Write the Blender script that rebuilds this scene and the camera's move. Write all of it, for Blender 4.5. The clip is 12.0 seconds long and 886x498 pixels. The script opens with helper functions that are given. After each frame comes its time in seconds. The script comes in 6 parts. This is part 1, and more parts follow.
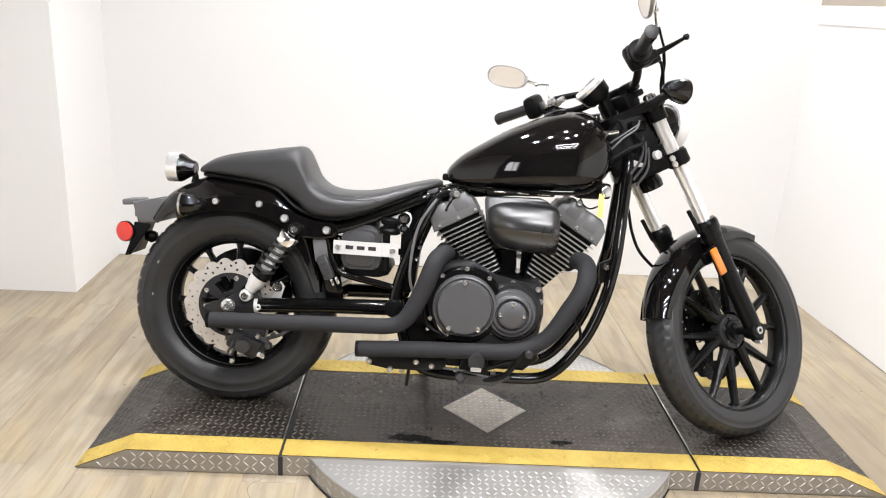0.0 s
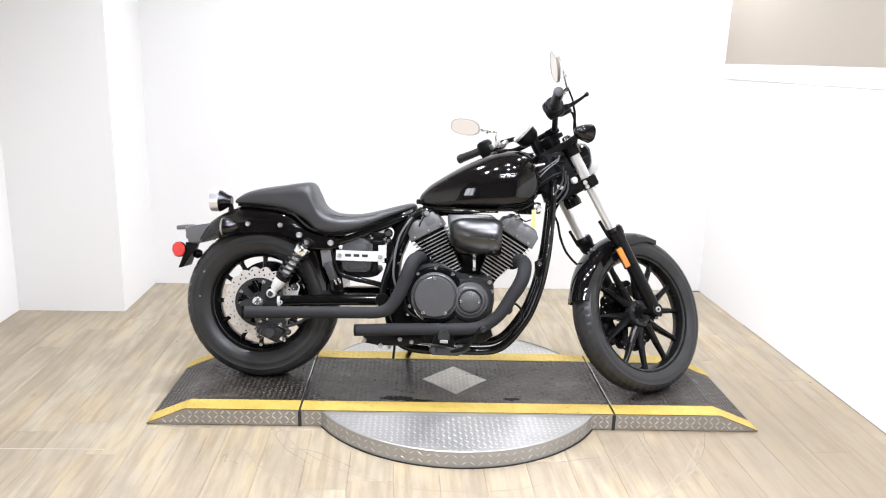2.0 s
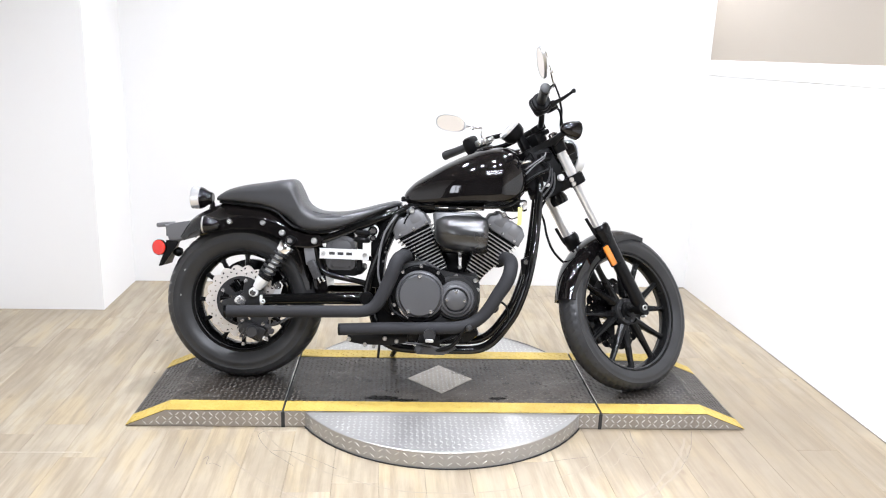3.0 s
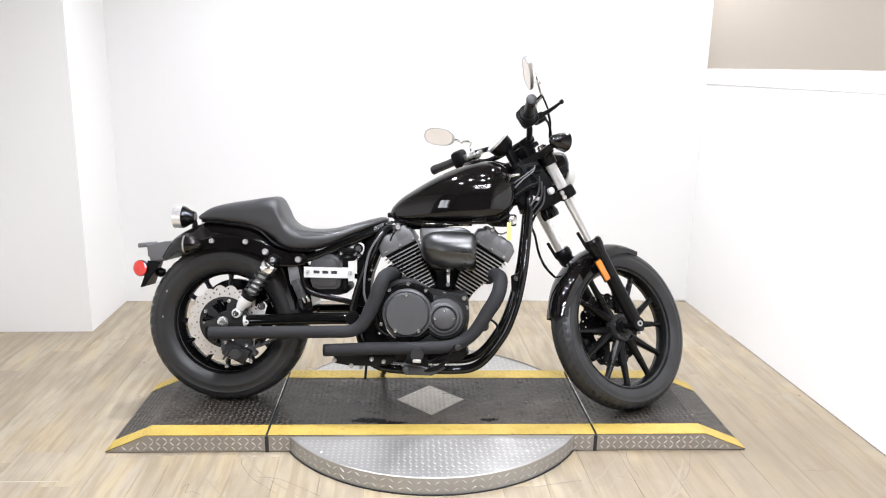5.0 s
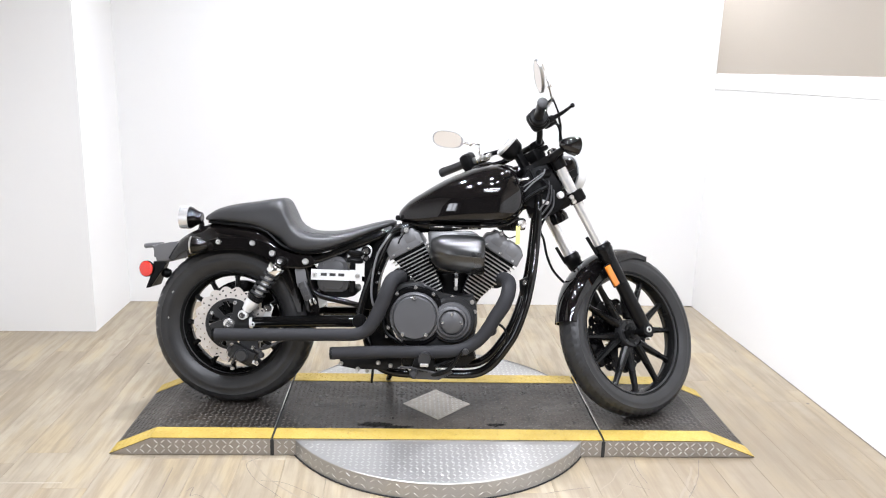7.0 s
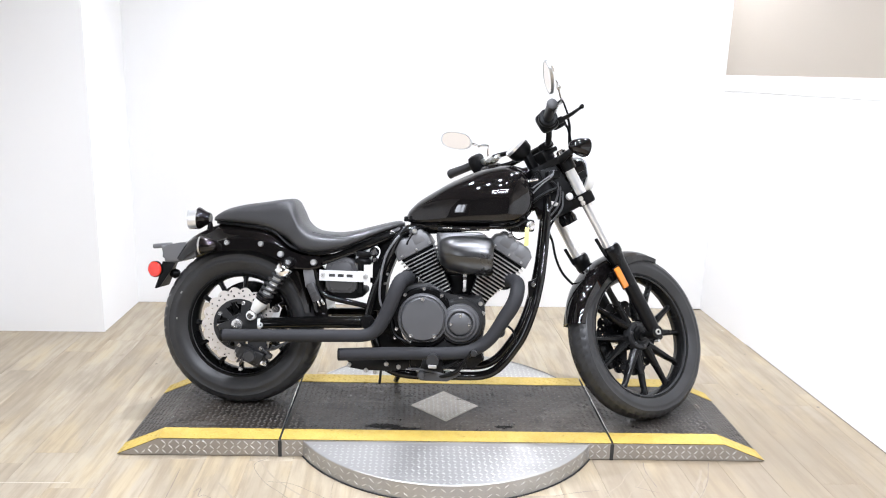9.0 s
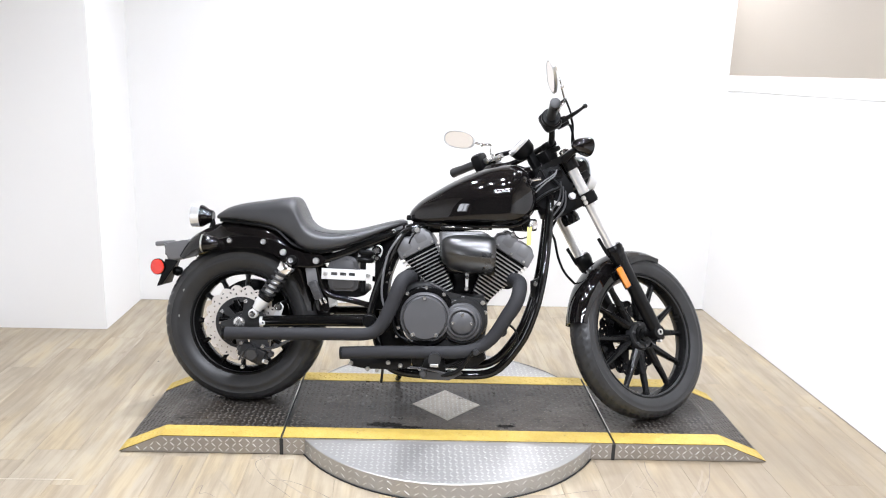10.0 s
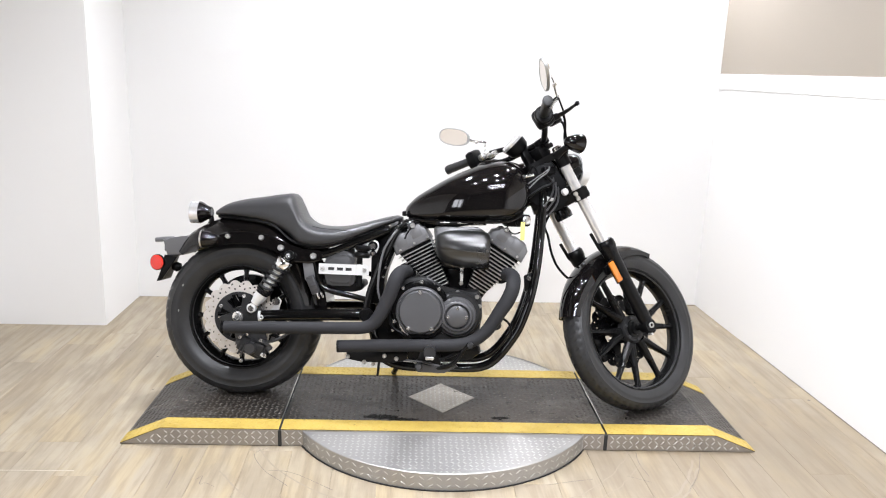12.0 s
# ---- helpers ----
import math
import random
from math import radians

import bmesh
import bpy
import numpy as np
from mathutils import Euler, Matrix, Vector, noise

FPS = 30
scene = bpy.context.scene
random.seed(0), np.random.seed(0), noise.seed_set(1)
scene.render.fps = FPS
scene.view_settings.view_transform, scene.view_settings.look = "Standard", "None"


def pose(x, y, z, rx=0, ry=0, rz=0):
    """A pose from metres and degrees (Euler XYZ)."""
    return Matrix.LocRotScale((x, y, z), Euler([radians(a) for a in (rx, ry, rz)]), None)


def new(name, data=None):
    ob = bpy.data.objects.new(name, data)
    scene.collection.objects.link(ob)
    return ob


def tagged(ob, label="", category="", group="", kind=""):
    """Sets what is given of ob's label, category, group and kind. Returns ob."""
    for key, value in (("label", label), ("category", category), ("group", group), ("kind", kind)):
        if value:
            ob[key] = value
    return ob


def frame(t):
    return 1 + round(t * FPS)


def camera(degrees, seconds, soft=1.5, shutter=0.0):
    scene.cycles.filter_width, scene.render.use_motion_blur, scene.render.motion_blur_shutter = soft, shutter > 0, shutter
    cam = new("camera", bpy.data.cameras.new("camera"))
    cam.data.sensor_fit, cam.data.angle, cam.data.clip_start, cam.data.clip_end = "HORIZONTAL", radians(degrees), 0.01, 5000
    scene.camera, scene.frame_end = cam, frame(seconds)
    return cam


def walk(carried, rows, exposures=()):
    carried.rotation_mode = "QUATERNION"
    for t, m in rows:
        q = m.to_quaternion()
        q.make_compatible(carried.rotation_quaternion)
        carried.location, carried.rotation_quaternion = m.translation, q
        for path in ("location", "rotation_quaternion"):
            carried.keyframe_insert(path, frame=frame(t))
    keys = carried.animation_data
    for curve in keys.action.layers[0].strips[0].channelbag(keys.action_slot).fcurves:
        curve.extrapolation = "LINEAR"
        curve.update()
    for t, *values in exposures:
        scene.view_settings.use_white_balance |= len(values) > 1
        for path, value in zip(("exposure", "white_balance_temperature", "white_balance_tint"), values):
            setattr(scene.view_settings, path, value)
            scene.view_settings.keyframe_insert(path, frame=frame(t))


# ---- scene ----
cam = camera(59.97, 12.0, soft=1.1)
# seconds, place, yaw, pitch, roll
ROWS = [
    (0.0, -0.2499, -2.1588, 1.2990, -1.222, -18.086, -3.336),
    (0.5, -0.2536, -2.5049, 1.3308, -3.131, -15.078, -0.861),
    (1.0, -0.2714, -2.7588, 1.3656, -3.363, -14.666, -1.683),
    (1.5, -0.2154, -2.9119, 1.3628, -1.363, -13.688, -2.949),
    (2.0, -0.1852, -2.9408, 1.3576, -1.896, -14.047, -1.782),
    (2.5, -0.1662, -2.9374, 1.3588, -2.619, -13.578, -1.151),
    (3.0, -0.1905, -2.9024, 1.3609, -3.085, -14.406, -2.056),
    (5.0, -0.1071, -2.8246, 1.3554, -2.666, -13.412, -1.129),
    (5.5, -0.1155, -2.8215, 1.3606, -3.224, -13.441, -1.813),
    (6.0, -0.1191, -2.8169, 1.3569, -2.737, -13.135, -1.203),
    (6.5, -0.1348, -2.8061, 1.3574, -2.470, -13.177, -1.499),
    (7.0, -0.1310, -2.8024, 1.3548, -2.418, -13.261, -1.659),
    (9.0, -0.1382, -2.7966, 1.3488, -1.911, -13.095, -1.722),
    (9.5, -0.1367, -2.7969, 1.3484, -1.885, -12.903, -1.640),
    (10.0, -0.1393, -2.7963, 1.3479, -1.695, -13.165, -1.963),
    (10.5, -0.1390, -2.7985, 1.3468, -1.719, -13.339, -1.906),
    (11.0, -0.1428, -2.8136, 1.3500, -1.866, -12.869, -1.973),
    (11.5, -0.1362, -2.8260, 1.3520, -2.063, -13.208, -1.995),
    (12.0, -0.1358, -2.8503, 1.3434, -1.985, -13.184, -1.907),
]
# seconds, stops, kelvin, tint: the picture starts warm and cools a little
EXPOSURES = [(0.0, -0.12, 7030, 10), (0.5, -0.11, 6980, 10), (1.0, -0.08, 6900, 10), (2.0, 0.03, 6600, 10), (3.0, 0.09, 6500, 10), (5.0, -0.07, 6660, 10), (6.0, -0.13, 6680, 10), (7.0, -0.02, 6550, 10), (9.0, 0.10, 6420, 10), (10.0, 0.05, 6500, 10), (11.0, -0.07, 6650, 10), (12.0, -0.10, 6700, 10)]
walk(cam, [(t, pose(x, y, z, 90 + pitch, roll, yaw)) for t, x, y, z, yaw, pitch, roll in ROWS], EXPOSURES)

# ---- light: a closed showroom lit by its ceiling lamps, and one added corner spot ----
world = bpy.data.worlds.new("world")
world.use_nodes = True
scene.world = world
world.node_tree.nodes["Background"].inputs[0].default_value = (0.004, 0.004, 0.004, 1)
CEIL = 2.75


def area_lamp(name, x, y, sx, sy, watts, round_lamp=False):
    data = bpy.data.lights.new(name, "AREA")
    data.shape = "DISK" if round_lamp else "RECTANGLE"
    data.size = sx
    if not round_lamp:
        data.size_y = sy
    data.energy = watts
    data.spread = radians(146)
    data.color = (0.86, 0.90, 1.0)
    ob = new(name, data)
    ob.matrix_world = pose(x, y, CEIL - 0.06, 0, 0, 0)
    return ob


TUBES = [(0.30, -2.3), (0.30, -2.75), (0.30, -3.2)]
# the last spot, by the corner, is unseen; added to brighten the beige wall
SPOTS = [(-0.75, -0.90), (-0.35, -0.75), (0.1, -0.40), (0.45, -0.95), (0.85, -0.75), (0.15, -1.20), (-0.75, 0.42), (0.70, 0.45), (1.25, 1.28)]
for x, y in TUBES:
    area_lamp("tube_light", x, y, 1.2, 0.05, 53)
for x, y in SPOTS:
    area_lamp("downlight", x, y, 0.10, 0.10, 36 if y > 1 else (38 if x < 0 else 17) if y > 0 else (19 if x < -0.5 else 8 if x > 0.4 else 14), True)
# daylight in the opening of the side window
win = area_lamp("window_daylight", 0, 0, 1.30, 0.84, 55)
win.data.spread = radians(170)
win.matrix_world = pose(-2.24, -3.89, 1.45, 90, 0, -90)

# ---- materials ----


def material(name, build):
    m = bpy.data.materials.new(name)
    m.use_nodes = True
    nt = m.node_tree
    build(nt, nt.nodes["Principled BSDF"])
    return m


def coords(nt, scale, space="Object"):
    tc = nt.nodes.new("ShaderNodeTexCoord")
    mp = nt.nodes.new("ShaderNodeMapping")
    mp.inputs["Scale"].default_value = scale if hasattr(scale, "__len__") else (scale,) * 3
    nt.links.new(tc.outputs[space], mp.inputs[0])
    return mp.outputs[0]


def noise_fac(nt, vec, scale, detail=4, rough=0.55):
    n = nt.nodes.new("ShaderNodeTexNoise")
    n.inputs["Scale"].default_value, n.inputs["Detail"].default_value, n.inputs["Roughness"].default_value = scale, detail, rough
    nt.links.new(vec, n.inputs["Vector"])
    return n.outputs[0]


def ramp(nt, fac, stops):
    r = nt.nodes.new("ShaderNodeValToRGB")
    el = r.color_ramp.elements
    while len(el) < len(stops):
        el.new(0.5)
    for e, (p, c) in zip(el, stops):
        e.position = p
        e.color = (*c, 1) if hasattr(c, "__len__") else (c, c, c, 1)
    nt.links.new(fac, r.inputs[0])
    return r.outputs[0]


def mix(nt, fac, a, b, mode="MIX"):
    m = nt.nodes.new("ShaderNodeMix")
    m.data_type, m.blend_type = "RGBA", mode
    for k, v in ((0, fac), (6, a), (7, b)):
        if hasattr(v, "is_linked"):
            nt.links.new(v, m.inputs[k])
        elif k == 0:
            m.inputs[0].default_value = v
        else:
            m.inputs[k].default_value = (*v, 1)
    return m.outputs[2]


def bump(nt, bs, height, strength, dist):
    b = nt.nodes.new("ShaderNodeBump")
    b.inputs["Strength"].default_value, b.inputs["Distance"].default_value = strength, dist
    nt.links.new(height, b.inputs["Height"])
    nt.links.new(b.outputs[0], bs.inputs["Normal"])


def surface(name, base, vary, rough, metal=0.0, grain=60.0, bumpy=0.15, dist=0.002, coat=0.0, blotch=4.0, rough_vary=0.08, spec=0.5):
    """A surface with blotches and grain round a base colour, uneven gloss and fine relief."""
    def build(nt, bs):
        v = coords(nt, 1.0)
        big, fine = noise_fac(nt, v, blotch, 5), noise_fac(nt, v, grain, 3)
        dark = tuple(c * (1 - vary) for c in base)
        light = tuple(min(1, c * (1 + vary)) for c in base)
        col = mix(nt, big, dark, light)
        col = mix(nt, ramp(nt, fine, [(0.35, 0.0), (0.75, 0.35 * min(1, vary * 4))]), col, tuple(c * 0.8 for c in base))
        nt.links.new(col, bs.inputs["Base Color"])
        nt.links.new(ramp(nt, big, [(0.3, max(0.02, rough - rough_vary)), (0.7, min(1, rough + rough_vary))]), bs.inputs["Roughness"])
        bs.inputs["Metallic"].default_value = metal
        bs.inputs["Coat Weight"].default_value = coat
        bs.inputs["Coat Roughness"].default_value = 0.03
        bs.inputs["Specular IOR Level"].default_value = spec
        if bumpy:
            bump(nt, bs, fine, bumpy, dist)
    return material(name, build)


WHITE = surface("white_wall_paint", (0.752, 0.745, 0.730), 0.02, 0.6, grain=160, bumpy=0.12, dist=0.001, blotch=0.8)
BEIGE = surface("beige_upper_wall", (0.355, 0.312, 0.258), 0.04, 0.65, grain=160, bumpy=0.12, dist=0.001, blotch=0.8)
DARKWALL = surface("dark_showroom_wall", (0.050, 0.045, 0.041), 0.5, 0.7, grain=40, blotch=1.5)
CEILING = surface("dark_ceiling", (0.115, 0.092, 0.078), 0.2, 0.8, grain=90, blotch=1.0)


def plank_nodes(nt, bs):
    info = nt.nodes.new("ShaderNodeObjectInfo")
    tc = nt.nodes.new("ShaderNodeTexCoord")
    add = nt.nodes.new("ShaderNodeVectorMath")
    sc = nt.nodes.new("ShaderNodeVectorMath")
    sc.operation = "SCALE"
    sc.inputs[0].default_value = (37.0, 61.0, 13.0)
    nt.links.new(info.outputs["Random"], sc.inputs["Scale"])
    nt.links.new(tc.outputs["Object"], add.inputs[0])
    nt.links.new(sc.outputs[0], add.inputs[1])
    mp = nt.nodes.new("ShaderNodeMapping")
    mp.inputs["Scale"].default_value = (30.0, 2.4, 5.0)
    nt.links.new(add.outputs[0], mp.inputs[0])
    fig = noise_fac(nt, mp.outputs[0], 1.1, 7, 0.62)
    mp2 = nt.nodes.new("ShaderNodeMapping")
    mp2.inputs["Scale"].default_value = (190.0, 6.0, 20.0)
    nt.links.new(add.outputs[0], mp2.inputs[0])
    grain = noise_fac(nt, mp2.outputs[0], 1.0, 3)
    mp3 = nt.nodes.new("ShaderNodeMapping")
    mp3.inputs["Scale"].default_value = (9.0, 2.6, 3.0)
    nt.links.new(add.outputs[0], mp3.inputs[0])
    patch = noise_fac(nt, mp3.outputs[0], 1.0, 5, 0.55)
    tone = ramp(nt, info.outputs["Random"], [(0.0, (0.297, 0.248, 0.176)), (0.4, (0.322, 0.271, 0.192)), (0.75, (0.347, 0.300, 0.222)), (1.0, (0.307, 0.260, 0.192))])
    yellow = mix(nt, ramp(nt, patch, [(0.50, 0.0), (0.62, 0.50)]), tone, (0.375, 0.290, 0.165))
    grey = mix(nt, ramp(nt, patch, [(0.38, 0.55), (0.48, 0.0)]), yellow, (0.245, 0.202, 0.148))
    dark = mix(nt, ramp(nt, fig, [(0.44, 0.0), (0.56, 0.42), (0.70, 0.8)]), grey, (0.195, 0.152, 0.102))
    col = mix(nt, ramp(nt, grain, [(0.45, 0.0), (0.8, 0.25)]), dark, (0.22, 0.165, 0.11))
    # knots
    vk = nt.nodes.new("ShaderNodeTexVoronoi")
    vk.inputs["Scale"].default_value = 3.6
    mpk = nt.nodes.new("ShaderNodeMapping")
    mpk.inputs["Scale"].default_value = (1.6, 0.8, 0.02)
    nt.links.new(add.outputs[0], mpk.inputs[0])
    nt.links.new(mpk.outputs[0], vk.inputs["Vector"])
    col = mix(nt, ramp(nt, vk.outputs["Distance"], [(0.02, 0.6), (0.075, 0.0)]), col, (0.16, 0.11, 0.07))
    # trodden dirt and tyre smudges across the planks
    geo = nt.nodes.new("ShaderNodeNewGeometry")
    dirt = noise_fac(nt, geo.outputs["Position"], 2.3, 6, 0.62)
    col = mix(nt, ramp(nt, dirt, [(0.48, 0.0), (0.62, 0.4), (0.75, 0.7)]), col, (0.19, 0.158, 0.118))
    # a broad brown patch, ragged at its edge, darkening the floor's right side
    mps = nt.nodes.new("ShaderNodeMapping")
    mps.inputs["Location"].default_value, mps.inputs["Scale"].default_value = (-1.20 / 0.75, 0.35 / 0.95, 0), (1 / 0.75, 1 / 0.95, 0)
    nt.links.new(geo.outputs["Position"], mps.inputs[0])
    far = nt.nodes.new("ShaderNodeVectorMath")
    far.operation = "LENGTH"
    nt.links.new(mps.outputs[0], far.inputs[0])
    rag = nt.nodes.new("ShaderNodeMath")
    rag.operation = "MULTIPLY_ADD"
    nt.links.new(noise_fac(nt, geo.outputs["Position"], 3.4, 6, 0.65), rag.inputs[0])
    rag.inputs[1].default_value = 1.3
    nt.links.new(far.outputs["Value"], rag.inputs[2])
    brown_mask = nt.nodes.new("ShaderNodeMapRange")
    brown_mask.inputs["From Min"].default_value, brown_mask.inputs["From Max"].default_value = 1.15, 1.75
    brown_mask.inputs["To Min"].default_value, brown_mask.inputs["To Max"].default_value = 0.62, 0.0
    nt.links.new(rag.outputs[0], brown_mask.inputs["Value"])
    col = mix(nt, brown_mask.outputs[0], col, (0.185, 0.143, 0.096))
    nt.links.new(col, bs.inputs["Base Color"])
    nt.links.new(ramp(nt, fig, [(0.2, 0.34), (0.8, 0.52)]), bs.inputs["Roughness"])
    bump(nt, bs, grain, 0.12, 0.001)


PLANK = material("light_oak_plank", plank_nodes)
JOINT = surface("dark_joint", (0.24, 0.19, 0.13), 0.2, 0.8)
SCUFF = surface("grey_scuff", (0.27, 0.225, 0.17), 0.12, 0.6)
CRACK_SHADE = surface("dark_crack_and_shade", (0.165, 0.14, 0.115), 0.3, 0.7)
CHALK = surface("chalk_white", (0.45, 0.395, 0.32), 0.3, 0.8)


def oil_mask(nt):
    """Where oil has dripped on the deck: a few ragged spots."""
    at = coords(nt, 1.0)
    rag = noise_fac(nt, at, 38, 4, 0.6)
    total = None
    for cx, cy, rx, ry in ((-0.235, -0.182, 0.070, 0.022), (-0.155, -0.198, 0.060, 0.012), (0.215, -0.176, 0.034, 0.012)):
        mp = nt.nodes.new("ShaderNodeMapping")
        mp.inputs["Location"].default_value = (-cx / rx, -cy / ry, 0)
        mp.inputs["Scale"].default_value = (1 / rx, 1 / ry, 0)
        nt.links.new(at, mp.inputs[0])
        ln = nt.nodes.new("ShaderNodeVectorMath")
        ln.operation = "LENGTH"
        nt.links.new(mp.outputs[0], ln.inputs[0])
        ad = nt.nodes.new("ShaderNodeMath")
        ad.operation = "MULTIPLY_ADD"
        nt.links.new(rag, ad.inputs[0])
        ad.inputs[1].default_value = 2.2
        nt.links.new(ln.outputs["Value"], ad.inputs[2])
        spot = ad.outputs[0]
        if total is None:
            total = spot
        else:
            mn = nt.nodes.new("ShaderNodeMath")
            mn.operation = "MINIMUM"
            nt.links.new(total, mn.inputs[0])
            nt.links.new(spot, mn.inputs[1])
            total = mn.outputs[0]
    mr = nt.nodes.new("ShaderNodeMapRange")
    mr.inputs["From Min"].default_value, mr.inputs["From Max"].default_value = 1.85, 2.25
    mr.inputs["To Min"].default_value, mr.inputs["To Max"].default_value = 0.9, 0.0
    nt.links.new(total, mr.inputs["Value"])
    return mr.outputs[0]


def dull_where_oily(nt, bs, gloss):
    f = nt.nodes.new("ShaderNodeMath")
    f.operation = "MULTIPLY_ADD"
    nt.links.new(oil_mask(nt), f.inputs[0])
    f.inputs[1].default_value, f.inputs[2].default_value = -gloss, gloss
    nt.links.new(f.outputs[0], bs.inputs["Specular IOR Level"])


def deck_nodes(nt, bs):
    v = coords(nt, 1.0)
    dirt, spot, fine = noise_fac(nt, v, 2.6, 5), noise_fac(nt, v, 14, 5, 0.65), noise_fac(nt, v, 140, 3)
    col = mix(nt, ramp(nt, dirt, [(0.40, 0.0), (0.66, 0.8)]), (0.018, 0.016, 0.0145), (0.040, 0.031, 0.023))
    col = mix(nt, ramp(nt, spot, [(0.52, 0.0), (0.70, 0.7)]), col, (0.006, 0.0055, 0.005))
    dust = noise_fac(nt, coords(nt, (3.0, 14.0, 1.0)), 1.0, 6, 0.7)
    col = mix(nt, ramp(nt, dust, [(0.56, 0.0), (0.72, 0.6)]), col, (0.095, 0.088, 0.078))
    col = mix(nt, oil_mask(nt), col, (0.003, 0.003, 0.003))
    nt.links.new(col, bs.inputs["Base Color"])
    nt.links.new(ramp(nt, spot, [(0.3, 0.22), (0.7, 0.46)]), bs.inputs["Roughness"])
    dull_where_oily(nt, bs, 0.35)
    bump(nt, bs, fine, 0.3, 0.002)


DECK = material("black_tread_plate", deck_nodes)


def yellow_nodes(nt, bs):
    v = coords(nt, 1.0)
    tone, wear, fine = noise_fac(nt, v, 9, 4), noise_fac(nt, v, 30, 6, 0.7), noise_fac(nt, v, 160, 3)
    col = mix(nt, ramp(nt, tone, [(0.3, 0.0), (0.7, 1.0)]), (0.345, 0.240, 0.045), (0.435, 0.312, 0.068))
    col = mix(nt, ramp(nt, wear, [(0.60, 0.0), (0.72, 0.75)]), col, (0.12, 0.085, 0.03))
    nt.links.new(col, bs.inputs["Base Color"])
    nt.links.new(ramp(nt, wear, [(0.3, 0.42), (0.7, 0.65)]), bs.inputs["Roughness"])
    bump(nt, bs, fine, 0.2, 0.001)


def lug_nodes(nt, bs):
    v = coords(nt, 1.0)
    big, fine = noise_fac(nt, v, 7, 5, 0.6), noise_fac(nt, v, 120, 3)
    col = mix(nt, ramp(nt, big, [(0.36, 0.0), (0.66, 1.0)]), (0.030, 0.026, 0.022), (0.100, 0.088, 0.075))
    col = mix(nt, oil_mask(nt), col, (0.004, 0.004, 0.004))
    nt.links.new(col, bs.inputs["Base Color"])
    nt.links.new(ramp(nt, big, [(0.3, 0.50), (0.7, 0.32)]), bs.inputs["Roughness"])
    dull_where_oily(nt, bs, 0.36)
    bump(nt, bs, fine, 0.2, 0.001)


# lugs coloured lighter than the deck, for the highlights on their raised faces
DECK_LUG = material("light_tread_lug", lug_nodes)
YELLOW = material("yellow_line_paint", yellow_nodes)
ALU = surface("bare_aluminium_plate", (0.40, 0.392, 0.375), 0.25, 0.47, metal=0.8, grain=220, bumpy=0.2, dist=0.0006, blotch=5, rough_vary=0.1)
INLAY = surface("worn_aluminium_inlay", (0.37, 0.345, 0.31), 0.75, 0.40, metal=0.85, grain=240, bumpy=0.25, dist=0.0006, blotch=26, rough_vary=0.14)
ALU_SIDE = surface("dull_aluminium_side", (0.33, 0.305, 0.275), 0.2, 0.42, metal=0.7, grain=200, bumpy=0.2, dist=0.0006, blotch=9)
ALU_LUG = surface("bright_aluminium_lug", (0.56, 0.555, 0.535), 0.15, 0.40, metal=0.85, grain=200, bumpy=0.1, dist=0.0006, blotch=9)
BLACKGAP = surface("black_rubber_and_shade", (0.015, 0.015, 0.015), 0.2, 0.7)
PAINT = surface("black_gloss_paint", (0.004, 0.0035, 0.0035), 0.1, 0.05, coat=0.0, grain=300, bumpy=0.0, rough_vary=0.02, spec=0.45)
FRAME = surface("black_frame_paint", (0.003, 0.003, 0.003), 0.15, 0.07, coat=0.0, grain=200, bumpy=0.0, rough_vary=0.02, spec=0.4)
SATIN = surface("satin_black_metal", (0.003, 0.003, 0.0032), 0.15, 0.30, grain=240, bumpy=0.08, dist=0.0006, spec=0.18)
ENGINE = surface("dark_grey_engine_paint", (0.070, 0.070, 0.073), 0.12, 0.40, grain=300, bumpy=0.10, dist=0.0005, metal=0.1)
CASE = surface("black_engine_case", (0.017, 0.017, 0.0175), 0.15, 0.42, grain=300, bumpy=0.1, dist=0.0005, spec=0.3)
HEAD = surface("grey_engine_head", (0.118, 0.118, 0.121), 0.10, 0.40, grain=300, bumpy=0.10, dist=0.0005, metal=0.1)
FIN_EDGE = surface("machined_fin_edge", (0.62, 0.62, 0.61), 0.08, 0.30, metal=0.9, grain=200, bumpy=0.05, dist=0.0004)
WRAP = surface("dark_exhaust_wrap", (0.0205, 0.0205, 0.0225), 0.35, 0.75, grain=420, bumpy=0.55, dist=0.0012, spec=0.25)
RUBBER = surface("tyre_rubber", (0.0225, 0.0225, 0.023), 0.6, 0.40, grain=160, bumpy=0.15, dist=0.0008, blotch=11, spec=0.36)
RIM = surface("black_cast_rim", (0.005, 0.005, 0.005), 0.15, 0.27, coat=0.0, grain=220, bumpy=0.0, dist=0.0005, spec=0.17)
CHROME = surface("chrome", (0.86, 0.86, 0.86), 0.03, 0.12, metal=1.0, grain=120, bumpy=0.0, rough_vary=0.03)
STEEL = surface("brushed_steel", (0.62, 0.61, 0.59), 0.08, 0.28, metal=0.9, grain=160, bumpy=0.06, dist=0.0005)
DISC = surface("brake_disc_steel", (0.66, 0.62, 0.58), 0.06, 0.36, metal=0.75, grain=260, bumpy=0.08, dist=0.0004)
ALLOY = surface("silver_alloy", (0.74, 0.74, 0.73), 0.05, 0.36, metal=0.45, grain=160, bumpy=0.05, dist=0.0005)
LEATHER = surface("black_vinyl", (0.029, 0.029, 0.030), 0.15, 0.36, grain=520, bumpy=0.35, dist=0.0008, blotch=6, rough_vary=0.07, spec=0.38)
